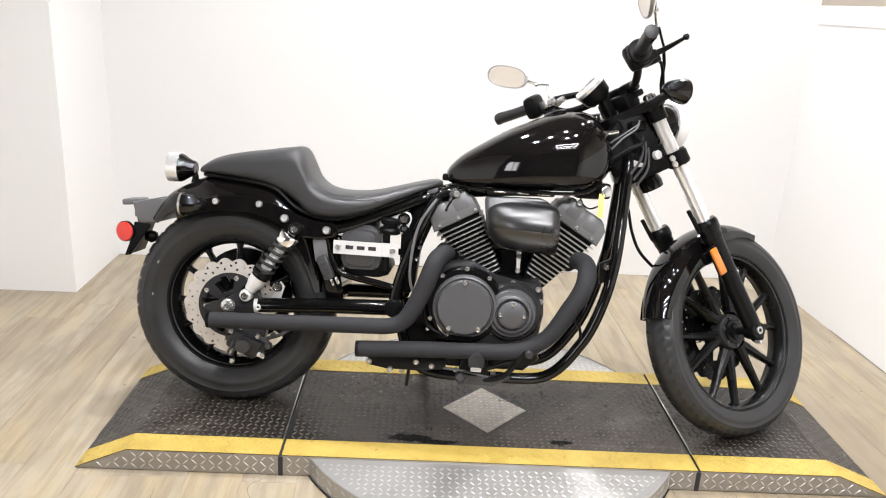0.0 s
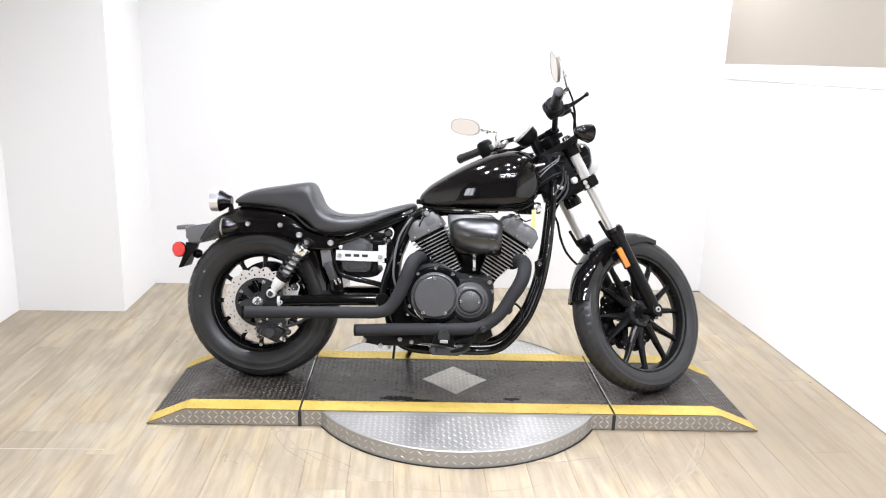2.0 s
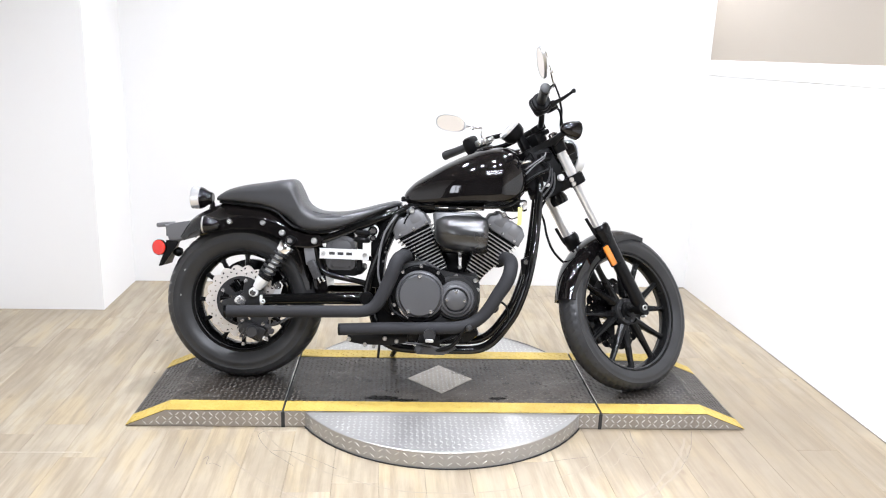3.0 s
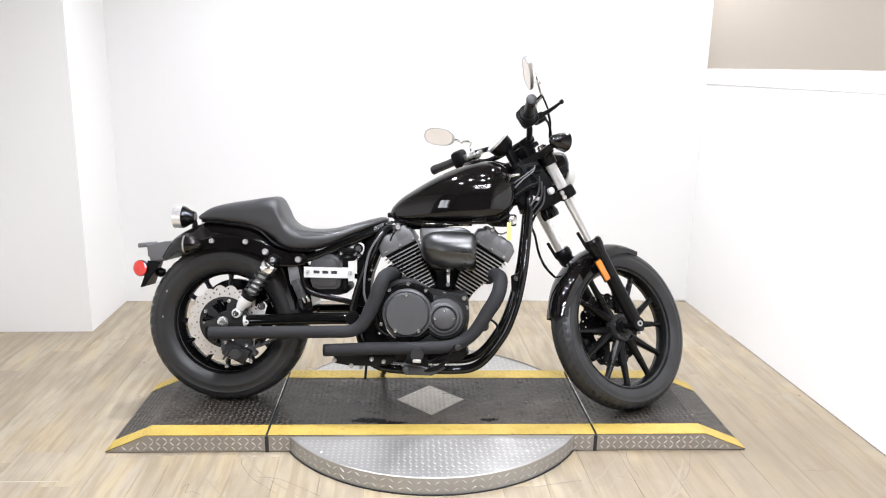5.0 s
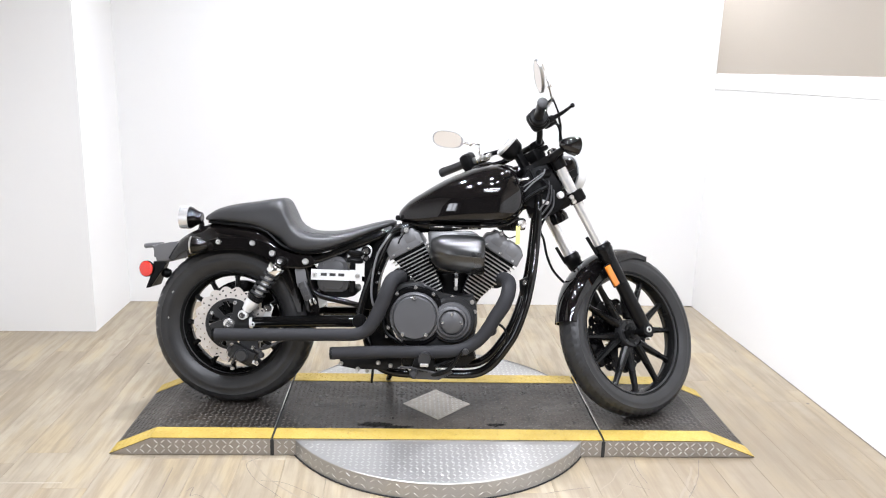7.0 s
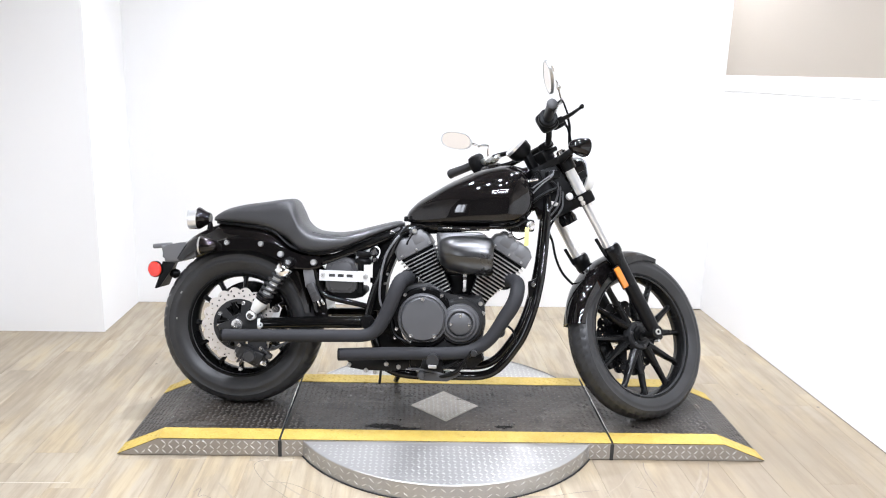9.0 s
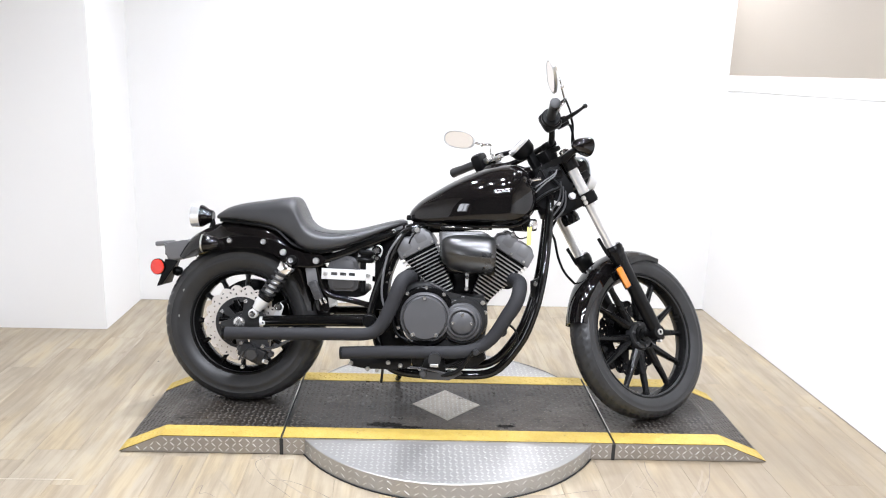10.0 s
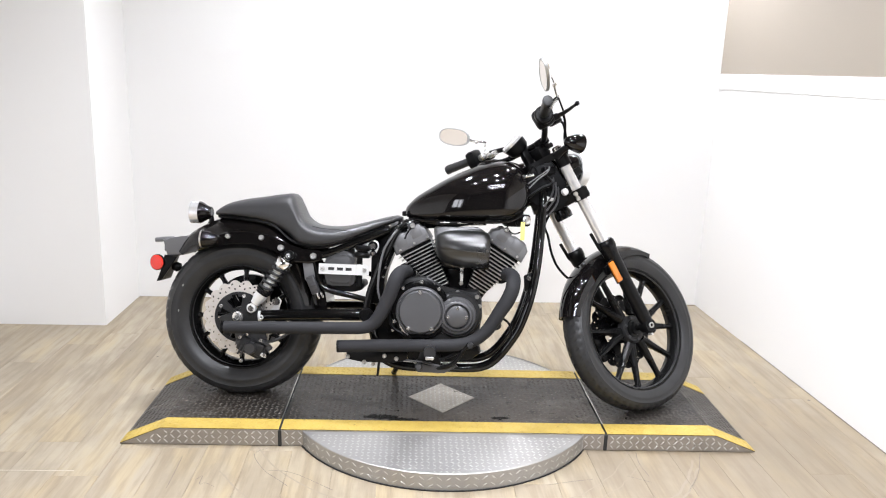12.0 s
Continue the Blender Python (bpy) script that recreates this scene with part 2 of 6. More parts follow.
PLASTIC = surface("black_plastic", (0.003, 0.003, 0.0032), 0.15, 0.40, grain=340, bumpy=0.2, dist=0.0006, spec=0.12)
GREYPLASTIC = surface("dark_grey_plastic", (0.036, 0.036, 0.038), 0.1, 0.42, grain=340, bumpy=0.15, dist=0.0006)
PLATED = surface("brushed_black_chrome", (0.088, 0.088, 0.088), 0.3, 0.30, metal=0.95, grain=90, bumpy=0.03, dist=0.0005, blotch=5)
RED = surface("red_reflector", (0.62, 0.020, 0.010), 0.08, 0.22, coat=0.6, grain=400, bumpy=0.3, dist=0.0008)
AMBER = surface("amber_reflector", (0.56, 0.17, 0.018), 0.08, 0.22, coat=0.6, grain=400, bumpy=0.3, dist=0.0008)
FORK = surface("polished_fork_tube", (0.88, 0.88, 0.88), 0.03, 0.20, metal=0.72, grain=160, bumpy=0.0, rough_vary=0.04)
GREYDOT = surface("grey_chalk", (0.22, 0.22, 0.21), 0.2, 0.7)
RIMSTEEL = surface("dull_mirror_rim", (0.50, 0.50, 0.495), 0.1, 0.35, metal=0.8)
TAG = surface("yellow_key_tag", (0.80, 0.78, 0.20), 0.05, 0.5)


def glass_nodes(nt, bs):
    bs.inputs["Base Color"].default_value = (0.95, 0.96, 0.96, 1)
    bs.inputs["Roughness"].default_value = 0.03
    bs.inputs["Transmission Weight"].default_value = 1.0
    bs.inputs["IOR"].default_value = 1.45


GLASS = material("clear_lens_glass", glass_nodes)
SMOKE = surface("smoked_lens", (0.012, 0.011, 0.011), 0.1, 0.07, coat=1.0, bumpy=0.0)
# the warm tint stands in for a beige reflection in the glass
MIRROR = surface("mirror_glass", (0.76, 0.70, 0.635), 0.01, 0.02, metal=1.0, bumpy=0.0, rough_vary=0.01)

# ---- mesh helpers ----


def part(name, bm, mat, parent=None, label="", smooth=40):
    """One bmesh as one mesh object, under a thing or under a part. smooth: edges sharper than this stay sharp; 0 for flat faces."""
    me = bpy.data.meshes.new(name)
    bmesh.ops.recalc_face_normals(bm, faces=bm.faces[:])
    if smooth:
        lim = radians(smooth)
        for f in bm.faces:
            f.smooth = True
        for e in bm.edges:
            if len(e.link_faces) == 2:
                e.smooth = e.calc_face_angle(0.0) < lim
    bm.to_mesh(me)
    bm.free()
    for m in mat if isinstance(mat, (list, tuple)) else [mat]:
        me.materials.append(m)
    ob = new(name, me)
    if parent:
        ob.parent = parent
    if label:
        ob["label"] = label
    return ob


def add_box(bm, c, s, bevel=0.0, rot=None, seg=2):
    r = bmesh.ops.create_cube(bm, size=1.0)
    vs = r["verts"]
    m = Matrix.Translation(c) @ (rot.to_4x4() if rot else Matrix()) @ Matrix.Diagonal((*s, 1))
    bmesh.ops.transform(bm, matrix=m, verts=vs)
    if bevel:
        es = list({e for v in vs for e in v.link_edges})
        bmesh.ops.bevel(bm, geom=es, offset=bevel, segments=seg, affect="EDGES", profile=0.5)
    return bm


def box(c, s, bevel=0.0, rot=None, seg=2):
    return add_box(bmesh.new(), c, s, bevel, rot, seg)


def add_rings(bm, rings, close=False, caps=True, mat=0):
    """Skin a row of equal rings of points."""
    vv = [[bm.verts.new(p) for p in ring] for ring in rings]
    n = len(vv[0])
    pairs = list(zip(vv, vv[1:])) + ([(vv[-1], vv[0])] if close else [])
    for a, b in pairs:
        for i in range(n):
            f = bm.faces.new((a[i], a[(i + 1) % n], b[(i + 1) % n], b[i]))
            f.material_index = mat
    if caps and not close:
        bm.faces.new(vv[0]).material_index = mat
        bm.faces.new(vv[-1][::-1]).material_index = mat
    return vv


def spline(pts, per=6):
    """A smooth row of points through pts."""
    P = [Vector(p) for p in pts]
    if len(P) < 3:
        return P
    out = []
    Q = [2 * P[0] - P[1]] + P + [2 * P[-1] - P[-2]]
    for i in range(1, len(Q) - 2):
        a, b, c, d = Q[i - 1:i + 3]
        for k in range(per):
            t = k / per
            out.append(0.5 * ((2 * b) + (c - a) * t + (2 * a - 5 * b + 4 * c - d) * t * t + (3 * b - a - 3 * c + d) * t ** 3))
    out.append(P[-1])
    return out


def add_tube(bm, pts, r, seg=12, caps=True, smooth_path=True, per=6, flat=1.0, mat=0):
    """A pipe along pts; r is one radius, or one for each given point."""
    rs = r if hasattr(r, "__len__") else [r] * len(pts)
    P = spline(pts, per) if smooth_path and len(pts) > 2 else [Vector(p) for p in pts]
    R = [rs[min(len(rs) - 1, int(i * (len(rs) - 1) / max(1, len(P) - 1)))] if len(rs) == len(P) else float(np.interp(i / max(1, len(P) - 1), np.linspace(0, 1, len(rs)), rs)) for i in range(len(P))]
    t0 = (P[1] - P[0]).normalized()
    up = Vector((0, 0, 1)) if abs(t0.z) < 0.9 else Vector((1, 0, 0))
    side = t0.cross(up).normalized()
    rings = []
    for i, p in enumerate(P):
        t = (P[min(i + 1, len(P) - 1)] - P[max(i - 1, 0)]).normalized()
        side = (side - t * side.dot(t)).normalized()
        u = t.cross(side)
        rings.append([p + (side * math.cos(2 * math.pi * k / seg) + u * flat * math.sin(2 * math.pi * k / seg)) * R[i] for k in range(seg)])
    add_rings(bm, rings, caps=caps, mat=mat)
    return bm


def tube(pts, r, seg=12, **kw):
    return add_tube(bmesh.new(), pts, r, seg, **kw)


def basis(axis):
    a = Vector(axis).normalized()
    u = a.cross(Vector((0, 0, 1)) if abs(a.z) < 0.9 else Vector((1, 0, 0))).normalized()
    return a, u, a.cross(u)


def add_lathe(bm, profile, c, axis, seg=48, closed=False, mat=0):
    """Turn a profile of (radius, distance along the axis) round the axis through c."""
    a, u, w = basis(axis)
    c = Vector(c)
    rings = [[c + a * d + (u * math.cos(2 * math.pi * k / seg) + w * math.sin(2 * math.pi * k / seg)) * r for k in range(seg)] for r, d in profile]
    add_rings(bm, rings, close=closed, caps=not closed, mat=mat)
    return bm


def lathe(profile, c, axis, seg=48, closed=False):
    return add_lathe(bmesh.new(), profile, c, axis, seg, closed)


def add_plate(bm, outline, y0, y1, bevel=0.0, mat=0):
    """A plate with an outline in the (x, z) plane, from y0 to y1."""
    lo = [bm.verts.new((x, y0, z)) for x, z in outline]
    hi = [bm.verts.new((x, y1, z)) for x, z in outline]
    n = len(lo)
    fs = [bm.faces.new(lo), bm.faces.new(hi[::-1])]
    for i in range(n):
        fs.append(bm.faces.new((lo[i], hi[i], hi[(i + 1) % n], lo[(i + 1) % n])))
    for f in fs:
        f.material_index = mat
    if bevel:
        es = list({e for f in fs[:2] for e in f.edges})
        bmesh.ops.bevel(bm, geom=es, offset=bevel, segments=2, affect="EDGES", profile=0.5)
    return bm


def plate(outline, y0, y1, bevel=0.0):
    return add_plate(bmesh.new(), outline, y0, y1, bevel)


def rounded(pts, r, n=4):
    """Round the corners of an outline."""
    out = []
    m = len(pts)
    for i in range(m):
        p, a, b = Vector((*pts[i], 0)), Vector((*pts[i - 1], 0)), Vector((*pts[(i + 1) % m], 0))
        u, v = (a - p), (b - p)
        d = min(r, u.length * 0.45, v.length * 0.45)
        q0, q1 = p + u.normalized() * d, p + v.normalized() * d
        for k in range(n + 1):
            t = k / n
            q = q0.lerp(p, t).lerp(p.lerp(q1, t), t)
            out.append((q.x, q.y))
    return out


def moved(bm, m):
    bmesh.ops.transform(bm, matrix=m, verts=bm.verts[:])
    return bm


def thing(name, label, category, m=None, group="", kind=""):
    ob = new(name)
    ob.empty_display_size = 0.1
    if m is not None:
        ob.matrix_world = m
    return tagged(ob, label, category, group, kind)


# ---- the room ----
SKEW = pose(0, 0, 0, 0, 0, 1.15)          # the walls run a degree off the turntable
BACK, RIGHT, PILLAR_X, PILLAR_Y, LEFT, NEAR = 1.528, 1.625, -1.677, 1.007, -2.22, -5.2


def wall(name, x0, x1, y0, y1, z0, z1, mat, label, bevel=0.0):
    ob = part(name, moved(box(((x0 + x1) / 2, (y0 + y1) / 2, (z0 + z1) / 2), (x1 - x0, y1 - y0, z1 - z0), bevel), SKEW), mat, smooth=0)
    return tagged(ob, label, "wall", kind="structure")


wall("wall_back", PILLAR_X, RIGHT, BACK, BACK + 0.12, 0, CEIL, WHITE, "bright white painted back wall of the photo bay")
SPLAY = Matrix.Translation((RIGHT, BACK, 0)) @ pose(0, 0, 0, 0, 0, 0.75) @ Matrix.Translation((-RIGHT, -BACK, 0))      # the side wall opens a little
wall("wall_right", RIGHT, RIGHT + 0.25, NEAR, BACK + 0.12, 0, 1.285, WHITE, "white painted low side wall under a ledge")
wall("wall_right_upper", RIGHT, RIGHT + 0.25, NEAR, BACK + 0.12, 1.369, CEIL, BEIGE, "beige upper side wall above the ledge")
tagged(wall("trim_ledge", RIGHT - 0.003, RIGHT + 0.25, NEAR, BACK - 0.002, 1.285, 1.369, WHITE, "white wooden ledge board capping the side wall", 0.003), category="trim")
tagged(wall("wall_pillar", LEFT - 0.12, PILLAR_X, PILLAR_Y, BACK + 0.12, 0, CEIL, WHITE, "white boxed pillar jutting from the back wall"), category="pillar")
for ob in (bpy.data.objects["wall_right"], bpy.data.objects["wall_right_upper"], bpy.data.objects["trim_ledge"]):
    ob.data.transform(SPLAY)
# side wall with a daylight window
WY0, WY1, WZ0, WZ1 = -4.52, -3.18, 1.01, 1.89
bm = bmesh.new()
wall("wall_left", LEFT - 0.12, LEFT, -2.7, PILLAR_Y, 0, CEIL, WHITE, "white painted side wall beside the pillar")
for y0, y1, z0, z1 in ((NEAR, WY0, 0, CEIL), (WY1, -2.7, 0, CEIL), (WY0, WY1, 0, WZ0), (WY0, WY1, WZ1, CEIL)):
    add_box(bm, (LEFT - 0.06, (y0 + y1) / 2, (z0 + z1) / 2), (0.12, y1 - y0, z1 - z0))
tagged(part("wall_left_showroom", moved(bm, SKEW), DARKWALL, smooth=0), "dark showroom side wall with a window", "wall", kind="structure")
window = tagged(new("window_1"), "white framed side window with daylight", "window", kind="structure")
bm = bmesh.new()
for y, z, dy, dz in (((WY0 + WY1) / 2, WZ0 + 0.02, WY1 - WY0, 0.04), ((WY0 + WY1) / 2, WZ1 - 0.02, WY1 - WY0, 0.04), (WY0 + 0.02, (WZ0 + WZ1) / 2, 0.04, WZ1 - WZ0 - 0.08), (WY1 - 0.02, (WZ0 + WZ1) / 2, 0.04, WZ1 - WZ0 - 0.08)):
    add_box(bm, (LEFT - 0.045, y, z), (0.05, dy, dz), 0.004)
part("window_frame", moved(bm, SKEW), WHITE, window, "", 0)
part("window_mullion", moved(box((LEFT - 0.045, (WY0 + WY1) / 2, (WZ0 + WZ1) / 2), (0.045, 0.05, WZ1 - WZ0 - 0.08), 0.004), SKEW), WHITE, window, "", 0)
part("window_sill", moved(box((LEFT + 0.02, (WY0 + WY1) / 2, WZ0 - 0.012), (0.12, WY1 - WY0 + 0.08, 0.024), 0.006), SKEW), WHITE, window, "", 0)
wall("wall_near", LEFT - 0.12, RIGHT + 0.42, NEAR - 0.12, NEAR, 0, CEIL, DARKWALL, "dark brown wall behind the viewer")
tagged(part("ceiling", moved(box((-0.2, -1.85, CEIL + 0.05), (4.8, 7.2, 0.1)), SKEW), CEILING, smooth=0), "dark open ceiling with lamps", "ceiling", kind="structure")

# ---- the turntable and its two ramps ----
GAP, DECK_Z, WID, DISC_R = 0.592, 0.065, 0.298, 0.591
FOLDS, ENDS = {-1: 1.016, 1: 1.0}, {-1: 1.160, 1: 1.153}      # where each ramp starts down and where it meets the floor
STRIPE = 0.081


def add_lugs(bm, spots, length, width, height, frame_at):
    """Raised lozenge lugs of a tread plate; frame_at gives (place, along, up) for a spot (a, b, turn)."""
    for a, b, turn in spots:
        p, u, n = frame_at(a, b)
        w = n.cross(u)
        d = u * math.cos(turn) + w * math.sin(turn)
        e = n.cross(d)
        base = [p + d * length / 2, p + d * length * 0.12 + e * width / 2, p - d * length * 0.12 + e * width / 2, p - d * length / 2, p - d * length * 0.12 - e * width / 2, p + d * length * 0.12 - e * width / 2]
        vs = [bm.verts.new(q) for q in base]
        t0, t1 = bm.verts.new(p + d * length * 0.30 + n * height), bm.verts.new(p - d * length * 0.30 + n * height)
        for f in ((vs[0], vs[1], t0), (vs[1], vs[2], t1, t0), (vs[2], vs[3], t1), (vs[3], vs[4], t1), (vs[4], vs[5], t0, t1), (vs[5], vs[0], t0)):
            bm.faces.new(f)
    return bm


def lug_grid(x0, x1, y0, y1, pitch, keep=lambda x, y: True):
    out = []
    nx, ny = int((x1 - x0) / pitch), int((y1 - y0) / pitch)
    for i in range(nx + 1):
        for j in range(ny + 1):
            x, y = x0 + (i + 0.5) * (x1 - x0) / (nx + 1), y0 + (j + 0.5) * (y1 - y0) / (ny + 1)
            if keep(x, y):
                out.append((x, y, radians(45 if (i + j) % 2 else -45)))
    return out


def flat_at(z):
    return lambda x, y: (Vector((x, y, z)), Vector((1, 0, 0)), Vector((0, 0, 1)))


def in_diamond(x, y, g=0.0):
    return abs(x) / (0.133 + g) + abs(y) / (0.139 + g) < 1


turntable = thing("turntable", "motorcycle turntable with black tread deck, yellow edge lines and aluminium disc", "turntable", pose(0, 0, 0))
# the round aluminium disc
disc = part("disc_plate", lathe([(0.0, 0.002), (DISC_R - 0.004, 0.002), (DISC_R - 0.004, DECK_Z - 0.006), (0.0, DECK_Z - 0.006)], (0, 0, 0), (0, 0, 1), 128), ALU, turntable, "bare aluminium tread-plate disc")
bm = lathe([(DISC_R - 0.004, 0.004), (DISC_R, 0.004), (DISC_R, DECK_Z - 0.004), (DISC_R - 0.003, DECK_Z - 0.002), (DISC_R - 0.004, DECK_Z - 0.003)], (0, 0, 0), (0, 0, 1), 128, True)
part("disc_rim", bm, ALU, disc)
off = [s for s in lug_grid(-0.6, 0.6, -0.6, 0.6, 0.0205) if math.hypot(s[0], s[1]) < DISC_R - 0.02 and abs(s[1]) > WID + 0.012]
tagged(part("disc_tread", add_lugs(bmesh.new(), off, 0.0165, 0.0045, 0.0010, flat_at(DECK_Z - 0.006)), ALU_LUG, disc, smooth=0), kind="stuff")
rim_spots = [(k * 0.030 / DISC_R, z, radians(35 if k % 2 else 145)) for k in range(int(2 * math.pi * DISC_R / 0.030)) for z in (0.019, 0.045)]
rim_at = lambda a, z: (Vector((DISC_R * math.cos(a), DISC_R * math.sin(a), z)), Vector((-math.sin(a), math.cos(a), 0)), Vector((math.cos(a), math.sin(a), 0)))
tagged(part("rim_tread", add_lugs(bmesh.new(), [s for s in rim_spots if abs(math.sin(s[0])) * DISC_R > WID], 0.0225, 0.0042, 0.0013, rim_at), ALU_LUG, disc, smooth=0), kind="stuff")
# a black ring is laid where shade falls under the disc's edge
tagged(part("foot_ring", lathe([(DISC_R - 0.03, 0.0005), (DISC_R + 0.004, 0.0005), (DISC_R + 0.004, 0.004), (DISC_R - 0.03, 0.004)], (0, 0, 0), (0, 0, 1), 128, True), BLACKGAP, disc), "black ring standing in for the shadow under the disc")


def deck_section(owner, x0, x1, slope=0):
    """A length of tread deck between x0 and x1; slope -1 or 1 lets that end run down to the floor."""
    fold, end = FOLDS[slope or 1], ENDS[slope or 1]
    xs = [x0, slope * fold, x1] if slope else [x0, x1]
    top = lambda x: DECK_Z if abs(x) <= fold else DECK_Z - (abs(x) - fold) / (end - fold) * (DECK_Z - 0.004)
    inset = 0.0015
    outline = [(x, top(x)) for x in xs] + [(xs[-1], 0.003), (xs[0], 0.003)]
    body = part("deck_body", plate(outline, -WID + inset, WID - inset), DECK, owner, "black painted tread plate", smooth=0)
    for s in (-1, 1):
        # side plate, a few millimetres proud
        y0, y1 = (s * (WID - inset), s * WID)
        pts = [(x, top(x) - 0.0015) for x in xs] + [(xs[-1], 0.003), (xs[0], 0.003)]
        side = part("side_plate", plate(pts, min(y0, y1), max(y0, y1)), ALU_SIDE, owner, "dull aluminium tread-plate side", smooth=0)
        spots = [(a, b, t) for a, b, t in lug_grid(x0 + 0.008, x1 - 0.008, 0.006, DECK_Z - 0.004, 0.0245) if b < top(a) - 0.012]
        at = lambda a, b, s=s: (Vector((a, s * WID, b)), Vector((1, 0, 0)), Vector((0, s, 0)))
        tagged(part("side_tread", add_lugs(bmesh.new(), spots, 0.0225, 0.0042, 0.0013, at), ALU_LUG, side, smooth=0), kind="stuff")
        # yellow line along the edge
        bm = bmesh.new()
        a, b = s * (WID - 0.0005), s * (WID - STRIPE)
        rings = [[(x, a, top(x) + 0.0005), (x, b, top(x) + 0.0005), (x, b, top(x) + 0.0022), (x, a, top(x) + 0.0022)] for x in xs]
        add_rings(bm, rings)
        part("edge_line", bm, YELLOW, owner, "yellow painted edge line", smooth=0)

    def at(x, y):
        if abs(x) <= fold:
            return Vector((x, y, top(x))), Vector((1, 0, 0)), Vector((0, 0, 1))
        u = Vector((end - fold, 0, -(DECK_Z - 0.004) * math.copysign(1, x))).normalized()
        return Vector((x, y, top(x))), u, Vector((-u.z, 0, u.x))

    keep = (lambda x, y: not in_diamond(x, y, 0.012)) if slope == 0 else (lambda x, y: True)
    spots = lug_grid(x0 + 0.006, x1 - 0.006, -WID + STRIPE + 0.004, WID - STRIPE - 0.004, 0.0200, keep)
    tagged(part("deck_tread", add_lugs(bmesh.new(), spots, 0.0180, 0.0062, 0.0019, at), DECK_LUG, body, smooth=0), kind="stuff")
    spots = [s for sg in (-1, 1) for s in lug_grid(x0 + 0.006, x1 - 0.006, sg * (WID - STRIPE / 2) - 0.037, sg * (WID - STRIPE / 2) + 0.037, 0.0225)]
    up = lambda x, y: (at(x, y)[0] + Vector((0, 0, 0.002)), *at(x, y)[1:])
    tagged(part("line_tread", add_lugs(bmesh.new(), spots, 0.0235, 0.0065, 0.0014, up), YELLOW, body, smooth=0), kind="stuff")
    return body


centre = deck_section(turntable, -GAP + 0.004, GAP - 0.004)
dm = bmesh.new()
for w, z0, z1, k in ((0.0, DECK_Z + 0.0005, DECK_Z + 0.003, 0),):
    base = [(0.133, 0), (0, 0.139), (-0.133, 0), (0, -0.139)]
    add_rings(dm, [[(x, y, z0) for x, y in base], [(x * 0.985, y * 0.985, z1) for x, y in base]])
inlay = part("diamond_inlay", dm, INLAY, turntable, "worn bare aluminium diamond inlay in the deck", smooth=0)
dl = [s for s in lug_grid(-0.14, 0.14, -0.14, 0.14, 0.0185) if in_diamond(s[0], s[1], -0.012)]
tagged(part("inlay_tread", add_lugs(bmesh.new(), dl, 0.0150, 0.0040, 0.0010, flat_at(DECK_Z + 0.003)), ALU_LUG, inlay, smooth=0), kind="stuff")
for s in (-1, 1):
    ramp_ob = thing("ramp", "black tread-plate ramp with yellow edge lines and aluminium sides", "ramp", pose(0, 0, 0), "ramps of the turntable")
    deck_section(ramp_ob, *sorted((s * (GAP + 0.004), s * ENDS[s])), slope=s)
    part("seam_strip", add_box(box((s * GAP, 0, DECK_Z / 2 - 0.002), (0.007, 2 * WID - 0.004, DECK_Z - 0.006)), (s * GAP, -WID + 0.001, DECK_Z / 2 - 0.001), (0.013, 0.006, DECK_Z - 0.004), 0.001), BLACKGAP, ramp_ob, "black rubber seam strip", smooth=0)
    part("seam_edge", box((s * (GAP + 0.005), 0, DECK_Z + 0.001), (0.003, 2 * WID - 2 * STRIPE, 0.003)), STEEL, ramp_ob, "bare metal seam edge", smooth=0)

# ---- the motorcycle: x forward, y to its left, z up, from the rear tyre's contact ----
bike = thing("motorcycle", "black cruiser motorcycle leaning on its stand, front wheel turned aside", "motorcycle", pose(-0.79, 0.027, DECK_Z, -9.5, 0, -4.2))
REAR_C, REAR_R, FRONT_C, FRONT_R = (0, 0, 0.309), 0.3095, (0.035, 0, 0.353), 0.3157
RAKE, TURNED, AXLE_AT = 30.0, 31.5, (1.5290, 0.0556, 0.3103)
LEAN = pose(0, 0, 0, 0, -RAKE, 0) @ pose(0, 0, 0, 0, 0, TURNED) @ Matrix.Scale(1.0125, 4)     # steering axis, turned to its left; scaled and placed to fit the camera's view
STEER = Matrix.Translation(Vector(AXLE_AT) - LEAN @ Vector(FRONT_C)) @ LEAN


